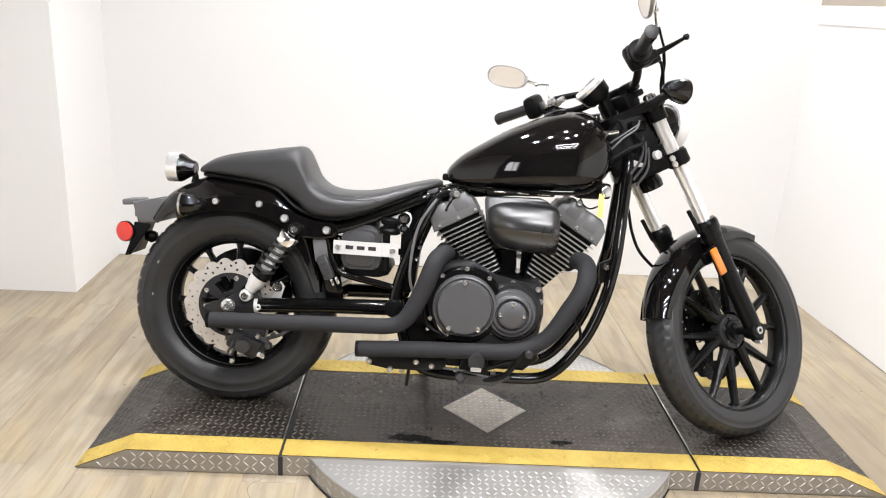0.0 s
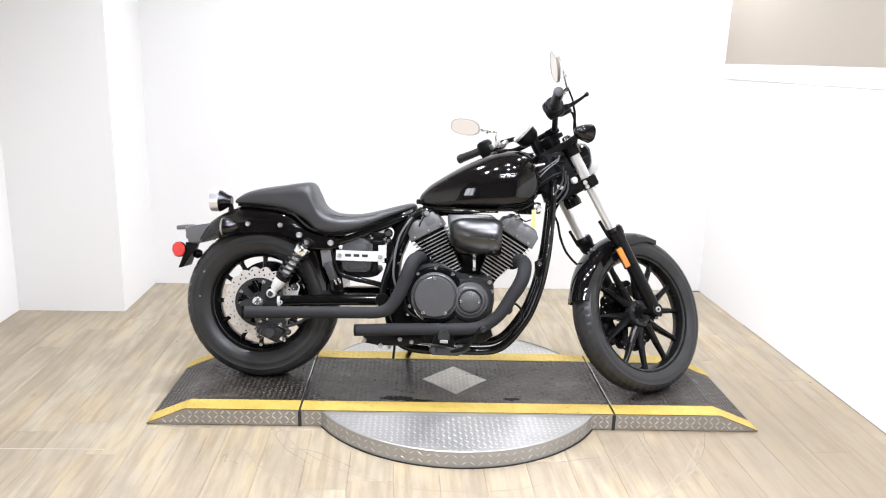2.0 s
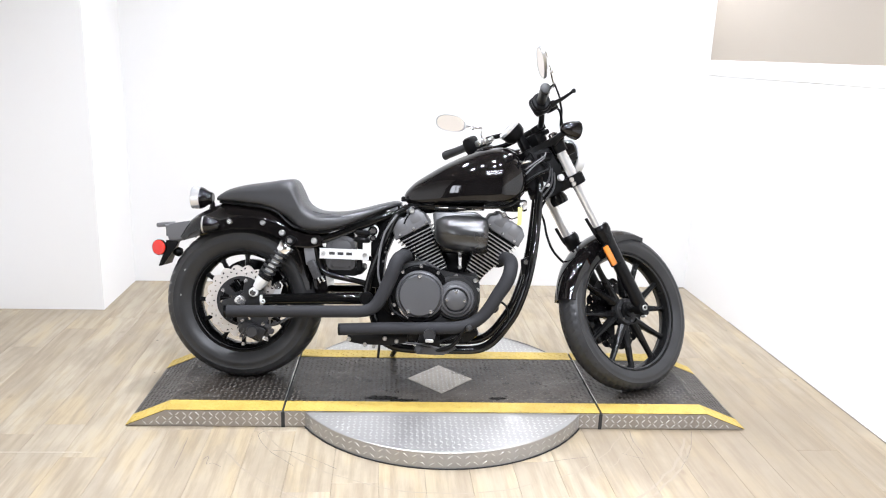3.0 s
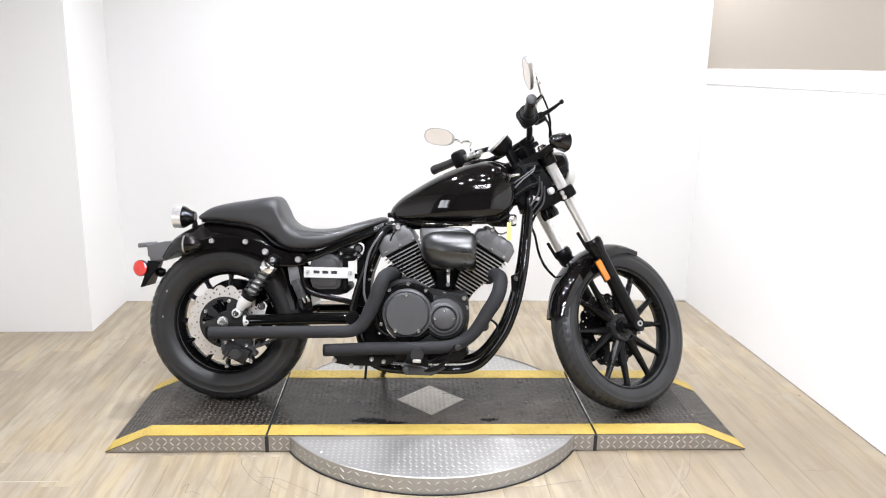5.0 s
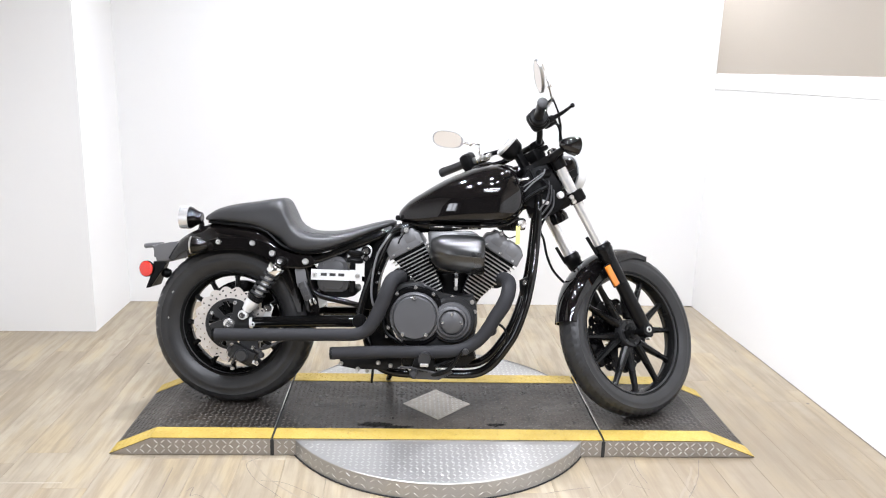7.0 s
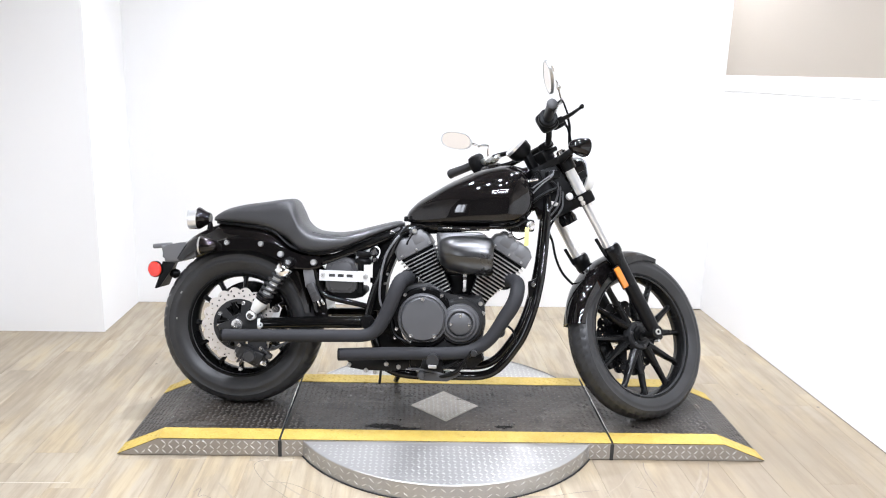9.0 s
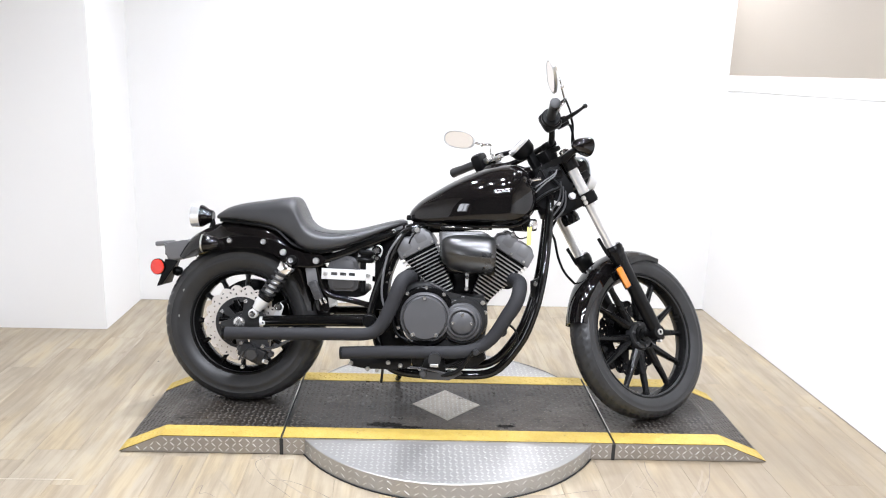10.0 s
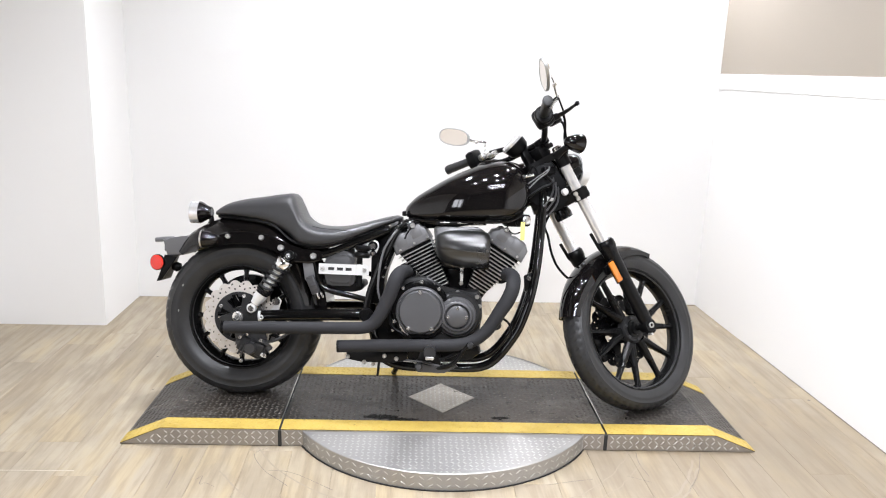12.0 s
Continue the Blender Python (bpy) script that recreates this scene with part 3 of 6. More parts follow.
def tyre_mesh(c, R, W, bead, bands):
    """A tyre round the y axis with a grooved tread."""
    bm = bmesh.new()
    h = R - bead
    prof = [(bead, -0.36 * W), (bead + 0.10 * h, -0.43 * W), (bead + 0.35 * h, -0.50 * W), (bead + 0.42 * h, -0.505 * W), (bead + 0.45 * h, -0.495 * W), (bead + 0.60 * h, -0.49 * W), (bead + 0.63 * h, -0.497 * W), (bead + 0.66 * h, -0.48 * W), (bead + 0.76 * h, -0.45 * W), (R - 0.16 * h, -0.40 * W),
            (R - 0.10 * h, -0.345 * W), (R - 0.055 * h, -0.26 * W), (R - 0.02 * h, -0.17 * W), (R - 0.004 * h, -0.085 * W)]
    prof = prof + [(R, 0.0)] + [(r, -d) for r, d in prof[::-1]] + [(bead - 0.012, 0.30 * W), (bead - 0.012, -0.30 * W)]
    seg = 240
    rings = []
    for k in range(seg):
        a = 2 * math.pi * k / seg
        ring = []
        for r, d in prof:
            q = abs(d) / W
            if r > R - 0.2 * h and q > 0.07:
                ph = (k / seg * bands + (q - 0.1) * (1.6 if d > 0 else 2.0) + (0.5 if d > 0 else 0)) % 1.0
                if ph < 0.16:
                    r -= 0.0065
            ring.append((c[0] + r * math.cos(a), c[1] + d, c[2] + r * math.sin(a)))
        rings.append(ring)
    add_rings(bm, rings, close=True)
    return bm


def rim_mesh(c, rim, W, spokes_y, width=0.021):
    bm = bmesh.new()
    w = 0.36 * W
    prof = [(rim + 0.006, -w), (rim + 0.006, -w + 0.006), (rim - 0.004, -w + 0.012), (rim - 0.016, -w + 0.03), (rim - 0.016, w - 0.03), (rim - 0.004, w - 0.012), (rim + 0.006, w - 0.006), (rim + 0.006, w),
            (rim - 0.006, w), (rim - 0.012, w - 0.012), (rim - 0.024, w - 0.032), (rim - 0.024, -w + 0.032), (rim - 0.012, -w + 0.012), (rim - 0.006, -w)]
    add_lathe(bm, prof, c, (0, 1, 0), 96, True)
    return bm


def spoke_mesh(c, rim, y, a0, a1, d0, d1, r0=0.040):
    """One tapered spoke from angle a0 at the hub to a1 at the rim, with a ridged face."""
    bm = bmesh.new()
    p0 = Vector((c[0] + r0 * math.cos(a0), y, c[2] + r0 * math.sin(a0)))
    p1 = Vector((c[0] + (rim - 0.018) * math.cos(a1), y, c[2] + (rim - 0.018) * math.sin(a1)))
    t = (p1 - p0).normalized()
    s = Vector((0, 1, 0)).cross(t)
    n = Vector((0, 1, 0))
    rings = []
    for k, f in enumerate((0, 0.25, 0.6, 0.88, 1.0)):
        p = p0.lerp(p1, f)
        w = d0 + (d1 - d0) * f + (0.006 if f == 1 else 0)
        th = 0.016 - 0.004 * f
        rings.append([p + s * w + n * th * 0.5, p + s * w * 0.45 + n * th, p - s * w * 0.45 + n * th, p - s * w + n * th * 0.5,
                      p - s * w - n * th * 0.5, p - s * w * 0.45 - n * th, p + s * w * 0.45 - n * th, p + s * w - n * th * 0.5])
    add_rings(bm, rings)
    return bm


def add_disc(bm, c, r_in, r_out, y0, y1, n_ang, n_rad, hole, wave=0.0, lobes=0):
    """A brake disc round the y axis: real holes, and a wavy edge where asked."""
    def at(i, j, y):
        a = 2 * math.pi * i / n_ang
        f = j / n_rad
        out = r_out + wave * (abs(math.cos(lobes * a / 2)) - 0.5) * 2 if lobes else r_out
        r = r_in + (out - r_in) * f
        return (c[0] + r * math.cos(a), y, c[2] + r * math.sin(a))
    grid = [[[bm.verts.new(at(i, j, y)) for y in (y0, y1)] for j in range(n_rad + 1)] for i in range(n_ang)]
    kept = lambda i, j: 0 <= j < n_rad and not hole(i % n_ang, j)
    for i in range(n_ang):
        n = (i + 1) % n_ang
        for j in range(n_rad):
            if not kept(i, j):
                continue
            a, b, d, e = grid[i][j], grid[n][j], grid[n][j + 1], grid[i][j + 1]
            bm.faces.new((a[0], b[0], d[0], e[0]))
            bm.faces.new((e[1], d[1], b[1], a[1]))
            for ok, p, q in ((kept(i, j - 1), a, b), (kept(i + 1, j), b, d), (kept(i, j + 1), d, e), (kept(i - 1, j), e, a)):
                if not ok:
                    bm.faces.new((p[0], p[1], q[1], q[0]))
    return bm


def bolt(name, c, r, parent, axis=(0, -1, 0), mat=None, m=None, h=None):
    h = h or r * 0.8
    bm = lathe([(0.0, 0.0), (r, 0.0), (r, h * 0.6), (r * 0.78, h), (r * 0.45, h), (r * 0.4, h * 0.6), (0.0, h * 0.6)], c, axis, 14)
    return part(name, moved(bm, m) if m else bm, mat or STEEL, parent)


def both(make):
    for s in (-1, 1):
        make(s)


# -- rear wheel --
# the front wheel turns five degrees further, to fit the camera's view
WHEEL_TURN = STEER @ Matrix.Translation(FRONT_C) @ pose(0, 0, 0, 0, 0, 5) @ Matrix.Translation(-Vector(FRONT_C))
rear_wheel = part("rear_wheel", rim_mesh(REAR_C, 0.205, 0.150, 0), RIM, bike, "black cast wheel")
part("tyre", tyre_mesh(REAR_C, REAR_R, 0.150, 0.205, 44), RUBBER, rear_wheel, "black rubber tyre")
for x, z in ((-0.222, 0.425), (-0.243, 0.327)):
    part("chalk_dot", lathe([(0.0, 0.0), (0.006, 0.0), (0.0055, 0.0008), (0.0, 0.001)], (x, -0.0742, z), (0, -1, 0), 12), GREYDOT, rear_wheel, "faint grey chalk dot")
part("hub", lathe([(0.0, -0.075), (0.042, -0.075), (0.048, -0.055), (0.048, 0.055), (0.042, 0.075), (0.0, 0.075)], REAR_C, (0, 1, 0), 32), RIM, rear_wheel)
for k in range(6):
    for s in (-1, 1):
        a = radians(75 + 60 * k)
        part("spoke", spoke_mesh(REAR_C, 0.205, -0.012, a + s * 0.17, a + s * 0.235, 0.012, 0.007), RIM, rear_wheel)
holes = lambda i, j: (j == 1 and i % 6 == 0) or (j == 3 and i % 6 == 3) or (j == 4 and i % 6 == 1)
rdisc = part("brake_disc", add_disc(bmesh.new(), (0.006, 0, 0.315), 0.098, 0.1365, -0.094, -0.089, 108, 6, holes, 0.0060, 18), DISC, rear_wheel, "scalloped drilled steel brake disc", smooth=30)
bm = bmesh.new()
add_disc(bm, (0.006, 0, 0.315), 0.030, 0.098, -0.0945, -0.086, 60, 7, lambda i, j: (j in (1, 2, 3, 4) and i % 12 in (2, 3, 4, 5, 6, 7, 8, 9)) or (j == 5 and i % 12 in (4, 5, 6)))
part("disc_carrier", bm, CASE, rear_wheel, "black disc carrier", smooth=30)
for k in range(5):
    a = 2 * math.pi * (k + 0.1) / 5
    bolt("carrier_bolt", (0.006 + 0.083 * math.cos(a), -0.0945, 0.315 + 0.083 * math.sin(a)), 0.0085, rear_wheel)
part("belt_pulley", add_disc(bmesh.new(), (0, 0, 0.312), 0.035, 0.150, 0.075, 0.098, 60, 4, lambda i, j: j == 1 and i % 12 in (3, 4, 5, 6)), SATIN, rear_wheel, "black belt pulley", smooth=30)
# caliper, low behind the exhaust
caliper = part("rear_caliper", add_box(box((0.055, -0.105, 0.205), (0.10, 0.05, 0.06), 0.012, Matrix.Rotation(radians(25), 3, "Y")), (0.085, -0.128, 0.20), (0.045, 0.02, 0.05), 0.008, Matrix.Rotation(radians(25), 3, "Y")), CASE, bike, "black brake caliper")
bm = lathe([(0.0, 0.0), (0.024, 0.0), (0.024, 0.012), (0.019, 0.018), (0.0, 0.018)], (0.06, -0.13, 0.205), (0, -1, 0), 24)
part("caliper_piston_cap", bm, GREYPLASTIC, caliper)
for x, z in ((0.025, 0.155), (0.10, 0.235), (0.02, 0.245), (0.115, 0.18)):
    bolt("caliper_bolt", (x, -0.13, z), 0.008, caliper)
part("caliper_hose", tube([(0.10, -0.12, 0.225), (0.15, -0.12, 0.235), (0.20, -0.11, 0.262), (0.26, -0.11, 0.285), (0.34, -0.11, 0.29)], 0.0055, 8), GREYPLASTIC, caliper)
part("bleed_nipple", lathe([(0.0, 0.0), (0.005, 0.0), (0.005, 0.02), (0.003, 0.026), (0.0, 0.026)], (0.045, -0.12, 0.25), (-0.2, -0.3, 1), 10), STEEL, caliper)
part("caliper_hanger", plate([(0.095, 0.30), (0.13, 0.345), (0.155, 0.40), (0.168, 0.385), (0.15, 0.32), (0.125, 0.28)], -0.104, -0.097, 0.002), ALLOY, caliper, "silver caliper hanger")
bolt("hanger_bolt", (0.148, -0.105, 0.382), 0.015, caliper, mat=CHROME)
bolt("hanger_bolt", (0.163, -0.105, 0.268), 0.009, caliper, mat=STEEL)
for x, z, r in ((0.012, 0.222, 0.013), (0.128, 0.205, 0.012), (0.142, 0.238, 0.009)):
    part("caliper_boss", lathe([(0.0, 0.0), (r, 0.0), (r, 0.010), (r * 0.7, 0.016), (0.0, 0.016)], (x, -0.112, z), (0, -1, 0), 16), GREYPLASTIC, caliper)
part("pad_keeper", box((0.108, -0.128, 0.178), (0.028, 0.010, 0.014), 0.003, Matrix.Rotation(radians(20), 3, "Y")), ALLOY, caliper)
for x, y, z, dx, dz in ((0.030, -0.126, 0.190, 0.006, 0.045), (0.018, -0.122, 0.196, 0.006, 0.040), (0.115, -0.118, 0.222, 0.030, 0.010)):
    part("caliper_fin", box((x, y, z), (dx, 0.019, dz), 0.002, Matrix.Rotation(radians(25), 3, "Y")), GREYPLASTIC, caliper)
part("caliper_bracket", plate([(-0.02, 0.28), (0.04, 0.30), (0.11, 0.27), (0.12, 0.19), (0.09, 0.16), (0.05, 0.18), (0.0, 0.22)], -0.105, -0.098, 0.002), GREYPLASTIC, caliper)

# -- swing arm and shocks --


def swing(s):
    bm = tube([(0.50, s * 0.115, 0.348), (0.30, s * 0.118, 0.340), (0.20, s * 0.119, 0.334), (0.090, s * 0.120, 0.327)], [0.023, 0.0225, 0.022, 0.022], 16)
    arm = part("swing_arm", bm, FRAME, bike, "gloss black swing arm tube")
    part("axle_plate", plate(rounded([(-0.066, 0.318), (-0.060, 0.300), (0.02, 0.290), (0.09, 0.298), (0.115, 0.335), (0.088, 0.372), (0.060, 0.380), (0.020, 0.352), (-0.03, 0.330)], 0.008, 3), *sorted((s * 0.108, s * 0.131)), 0.004), CASE, arm)
    bm = lathe([(0.0, 0.0), (0.021, 0.0), (0.021, 0.004), (0.0155, 0.005), (0.0155, 0.014), (0.009, 0.016), (0.008, 0.012), (0.0, 0.012)], (0.010, s * 0.132, 0.322), (0, s, 0), 24)
    part("axle_nut", bm, STEEL, arm)
    part("arm_collar", lathe([(0.019, -0.004), (0.0245, -0.004), (0.0245, 0.006), (0.019, 0.006)], (0.092, s * 0.120, 0.327), (1, 0, 0.065), 20, True), ALLOY, arm)
    part("axle_adjuster", tube([(-0.028, s * 0.126, 0.318), (-0.066, s * 0.126, 0.316)], 0.0045, 8), STEEL, arm, "steel axle adjuster bolt")
    bolt("arm_bolt", (0.10, s * 0.136, 0.325), 0.010, arm, (0, s, 0), ALLOY)
    part("pivot_cap", lathe([(0.0, 0.0), (0.027, 0.0), (0.027, 0.012), (0.022, 0.018), (0.0, 0.018)], (0.497, s * 0.125, 0.350), (0, s, 0), 24), SATIN, arm)


both(swing)


def shock(s):
    y = s * 0.140
    top, low = Vector((0.201, y, 0.564)), Vector((0.065, y, 0.360))
    ax = low - top
    L = ax.length
    bm = lathe([(0.0, 0.0), (0.012, 0.0), (0.012, L * 0.98), (0.0, L * 0.98)], top, ax, 16)
    sh = part("shock_absorber", bm, STEEL, bike, "shock absorber with silver coil spring")
    part("spring_cup", lathe([(0.0, 0.016), (0.030, 0.020), (0.0325, 0.023), (0.0325, 0.050), (0.030, 0.053), (0.0, 0.053)], top, ax, 24), CHROME, sh, "chrome upper spring cup")
    P, n = [], 100
    a, u, w = basis(ax)
    for k in range(n + 1):
        f = k / n
        t = f * 2 * math.pi * 5.2
        P.append(top + a * (0.055 + f * 0.108) + (u * math.cos(t) + w * math.sin(t)) * 0.0240)
    part("coil_spring", tube(P, 0.0050, 8, smooth_path=False), CASE, sh, "dark steel coil spring")
    part("damper_boot", lathe([(0.0, 0.05)] + [(0.0165 if k % 4 < 3 else 0.0135, 0.052 + k * 0.00433) for k in range(25)] + [(0.0, 0.16)], top, ax, 20), ALLOY, sh, "silver ringed damper sleeve")
    part("preload_ring", lathe([(0.0, 0.160), (0.031, 0.160), (0.031, 0.168), (0.026, 0.170), (0.026, 0.178), (0.0, 0.178)], top, ax, 24), SATIN, sh)
    part("damper_body", lathe([(0.0, 0.172), (0.0245, 0.172), (0.0245, 0.200), (0.021, 0.208), (0.017, 0.226), (0.0, 0.226)], top, ax, 24), ALLOY, sh, "silver damper body")
    for c in (top, low):
        part("shock_eye", lathe([(0.0, -0.014), (0.016, -0.014), (0.018, -0.01), (0.018, 0.01), (0.016, 0.014), (0.0, 0.014)], c, (0, 1, 0), 20), SATIN if c is top else ALLOY, sh)
        bolt("eye_bolt", (c.x, c.y + s * 0.014, c.z), 0.0115, sh, (0, s, 0), CHROME)


both(shock)

# -- rear fender, struts, lights --


def fender_mesh(path, half, depth, thick=0.003, crown=0.018, taper=None, flare=0.04, bow=0.0):
    """A mudguard of U section along a path in the middle plane."""
    P = spline([(x, 0, z) for x, z in path], 5)
    rings = []
    for i, p in enumerate(P):
        t = (P[min(i + 1, len(P) - 1)] - P[max(0, i - 1)]).normalized()
        n = Vector((-t.z, 0, t.x))
        if n.z < 0 and abs(n.z) > abs(n.x):
            n = -n
        f = i / (len(P) - 1)
        hw, dp = half * (taper(f)[0] if taper else 1), depth * (taper(f)[1] if taper else 1)
        sec = [(-1.0 - flare, -dp), (-1.0, -dp * 0.55), (-0.99 + flare, -crown * 1.6), (-0.84, -crown * 0.75), (-0.6, -crown * 0.28), (-0.3, -crown * 0.06), (0, 0)]
        if bow:
            b = min(bow, dp * 0.9)
            sec = [(-1.0 - flare, -dp)] + [(-math.sin(q), -b * (1 - math.cos(q))) for q in (radians(d) for d in (90, 76, 63, 50, 38, 26, 13, 0))]
        sec = sec + [(-a, b) for a, b in sec[-2::-1]]
        outer = [p + Vector((0, a * hw, 0)) + n * b for a, b in sec]
        inner = [p + Vector((0, a * (hw - thick), 0)) + n * (b - (thick if abs(a) < 0.99 else 0)) for a, b in sec]
        rings.append(outer + inner[::-1])
    bm = bmesh.new()
    add_rings(bm, rings)
    return bm


FENDER = [(-0.262, 0.560), (-0.235, 0.607), (-0.20, 0.640), (-0.15, 0.668), (-0.09, 0.694), (-0.02, 0.710), (0.06, 0.712), (0.13, 0.695), (0.19, 0.655), (0.235, 0.60), (0.268, 0.52), (0.285, 0.44), (0.290, 0.37)]
fend = part("rear_fender", fender_mesh(FENDER, 0.092, 0.105, bow=0.078, taper=lambda f: (0.72 + 0.28 * min(1, f * 3) - 0.12 * max(0, f - 0.8) * 5, 0.35 + 0.65 * min(1, f * 2.5) if f < 0.7 else 1 - (f - 0.7) * 2.2)), PAINT, bike, "gloss black rear fender")


def strut(s):
    out = [(-0.165, 0.590), (-0.10, 0.622), (-0.04, 0.644), (0.04, 0.649), (0.10, 0.640), (0.15, 0.620), (0.20, 0.594), (0.25, 0.587), (0.305, 0.586), (0.325, 0.568), (0.312, 0.542), (0.27, 0.533),
           (0.20, 0.535), (0.165, 0.562), (0.12, 0.588), (0.05, 0.606), (-0.03, 0.603), (-0.10, 0.585), (-0.155, 0.562)]
    tilt = Matrix.Translation((0, s * 0.103, 0.60)) @ pose(0, 0, 0, s * 9, 0, 0) @ Matrix.Translation((0, -s * 0.103, -0.60))
    st = part("fender_strut", moved(plate(out, *sorted((s * 0.094, s * 0.112)), 0.006), tilt), PAINT, bike, "gloss black fender strut", 20)
    for x, z, r in ((-0.042, 0.623, 0.0105), (0.086, 0.623, 0.0105), (0.163, 0.587, 0.0125), (0.288, 0.561, 0.0125)):
        bolt("strut_bolt", tuple(tilt @ Vector((x, s * 0.112, z))), r, st, (0, s, 0.15), STEEL)


both(strut)


def bullet(c, r, length, back, m=None, axis=(-1, 0, 0)):
    """A bullet lamp: shell that swells towards its lens, ring and lens; axis points out through the lens."""
    L = length
    shell = lathe([(0.0, -L), (r * 0.30, -L * 0.96), (r * 0.62, -L * 0.75), (r * 0.88, -L * 0.40), (r, -L * 0.08), (r, 0.0), (r * 0.94, 0.002), (0.0, 0.002)], c, axis, 32)
    ring = lathe([(r * 0.94, 0.0), (r * 1.03, 0.0), (r * 1.03, back), (r * 0.94, back)], c, axis, 32, True)
    lens = lathe([(0.0, 0.003), (r * 0.94, 0.003), (r * 0.94, back * 0.8), (r * 0.7, back + r * 0.14), (r * 0.35, back + r * 0.22), (0.0, back + r * 0.24)], c, axis, 32)
    if m:
        for b in (shell, ring, lens):
            moved(b, m)
    return shell, ring, lens


sh, ri, le = bullet((-0.186, 0, 0.708), 0.043, 0.052, 0.034)
sh.free()
sh = lathe([(0.0, -0.046), (0.020, -0.046), (0.023, -0.043), (0.024, -0.036), (0.030, -0.024), (0.040, -0.009), (0.043, 0.0), (0.040, 0.002), (0.0, 0.002)], (-0.186, 0, 0.708), (-1, 0, 0), 32)
tail = part("tail_light", sh, PAINT, bike, "round tail light with chrome drum")
part("chrome_drum", ri, FORK, tail, "chrome lens drum")
part("lens", le, ALLOY, tail)
part("tail_light_stem", tube([(-0.150, 0, 0.70), (-0.142, 0, 0.68), (-0.150, 0, 0.655)], 0.010, 10), SATIN, tail)


def rear_signal(s):
    sh, ri, le = bullet((-0.128, s * 0.135, 0.612), 0.033, 0.060, 0.006)
    sg = part("rear_signal", sh, PAINT, bike, "black bullet turn signal")
    part("signal_ring", ri, STEEL, sg, "thin metal ring")
    part("lens", le, SMOKE, sg, "smoked lens")
    part("signal_stem", tube([(-0.09, s * 0.135, 0.61), (-0.08, s * 0.10, 0.605)], 0.010, 10), PAINT, sg)


both(rear_signal)
def back(bm):
    return moved(bm, Matrix.Translation((0.018, 0, 0.004)))


pb = part("plate_bracket", back(plate([(-0.205, 0.615), (-0.255, 0.603), (-0.305, 0.600), (-0.335, 0.595), (-0.322, 0.555), (-0.318, 0.53), (-0.27, 0.533), (-0.21, 0.553), (-0.175, 0.570)], -0.05, 0.05, 0.008)), HEAD, bike, "grey licence plate bracket")
part("plate_lamp", back(box((-0.345, 0, 0.593), (0.055, 0.075, 0.018), 0.006, Matrix.Rotation(radians(-6), 3, "Y"))), HEAD, pb, "grey lamp over the plate")
part("lamp_neck", back(box((-0.325, 0, 0.567), (0.022, 0.06, 0.04), 0.005)), HEAD, pb)
part("plate_arm", back(plate([(-0.325, 0.535), (-0.275, 0.530), (-0.30, 0.49), (-0.335, 0.435), (-0.345, 0.432), (-0.342, 0.46)], -0.055, -0.045, 0.002)), PLASTIC, pb)
part("number_plate", back(plate([(-0.322, 0.53), (-0.316, 0.53), (-0.352, 0.43), (-0.358, 0.43)], -0.045, 0.09, 0.001)), PLASTIC, pb)
part("signal_tip", lathe([(0.0, -0.02), (0.014, -0.016), (0.020, 0.0), (0.014, 0.016), (0.0, 0.02)], (-0.285, 0.02, 0.487), (1, 0, 0), 20), PLASTIC, pb)
red = part("side_reflector", lathe([(0.0, 0.0), (0.029, 0.0), (0.029, 0.008), (0.026, 0.011), (0.0, 0.013)], (-0.333, -0.052, 0.509), (-0.25, -1, 0), 32), RED, bike, "round red reflector")
part("reflector_ring", lathe([(0.0265, -0.003), (0.031, -0.003), (0.031, 0.006), (0.0265, 0.006)], (-0.333, -0.052, 0.509), (-0.25, -1, 0), 32, True), PLASTIC, red)
part("reflector_stem", tube([(-0.326, -0.045, 0.509), (-0.30, -0.02, 0.519)], 0.008, 8), PLASTIC, red)

# -- seat and tank --


def loft(sections, n=28):
    """Sections (x, half width, z low, z high, roundness of the top, of the bottom) along x, smoothly joined."""
    S = spline([(x, 0, 0) for x, *_ in sections], 5)
    xs = [p.x for p in S]
    base = np.linspace(0, len(sections) - 1, len(xs))
    cols = list(zip(*sections))

    def smooth_col(k):
        v = [Vector((i, 0, c)) for i, c in enumerate(cols[k])]
        return [p.z for p in spline(v, 5)]
    W, ZL, ZH, ET, EB = (smooth_col(k) for k in range(1, 6))
    rings = []
    for i, x in enumerate(xs):
        zc = ZL[i] + (ZH[i] - ZL[i]) * 0.42
        ring = []
        for k in range(n):
            a = 2 * math.pi * k / n
            c, s = math.cos(a), math.sin(a)
            e = ET[i] if s > 0 else EB[i]
            y = W[i] * math.copysign(abs(c) ** (2 / e), c)
            z = zc + ((ZH[i] - zc) if s > 0 else (zc - ZL[i])) * math.copysign(abs(s) ** (2 / e), s)
            ring.append((x, y, z))
        rings.append(ring)
    bm = bmesh.new()
    add_rings(bm, rings)
    return bm


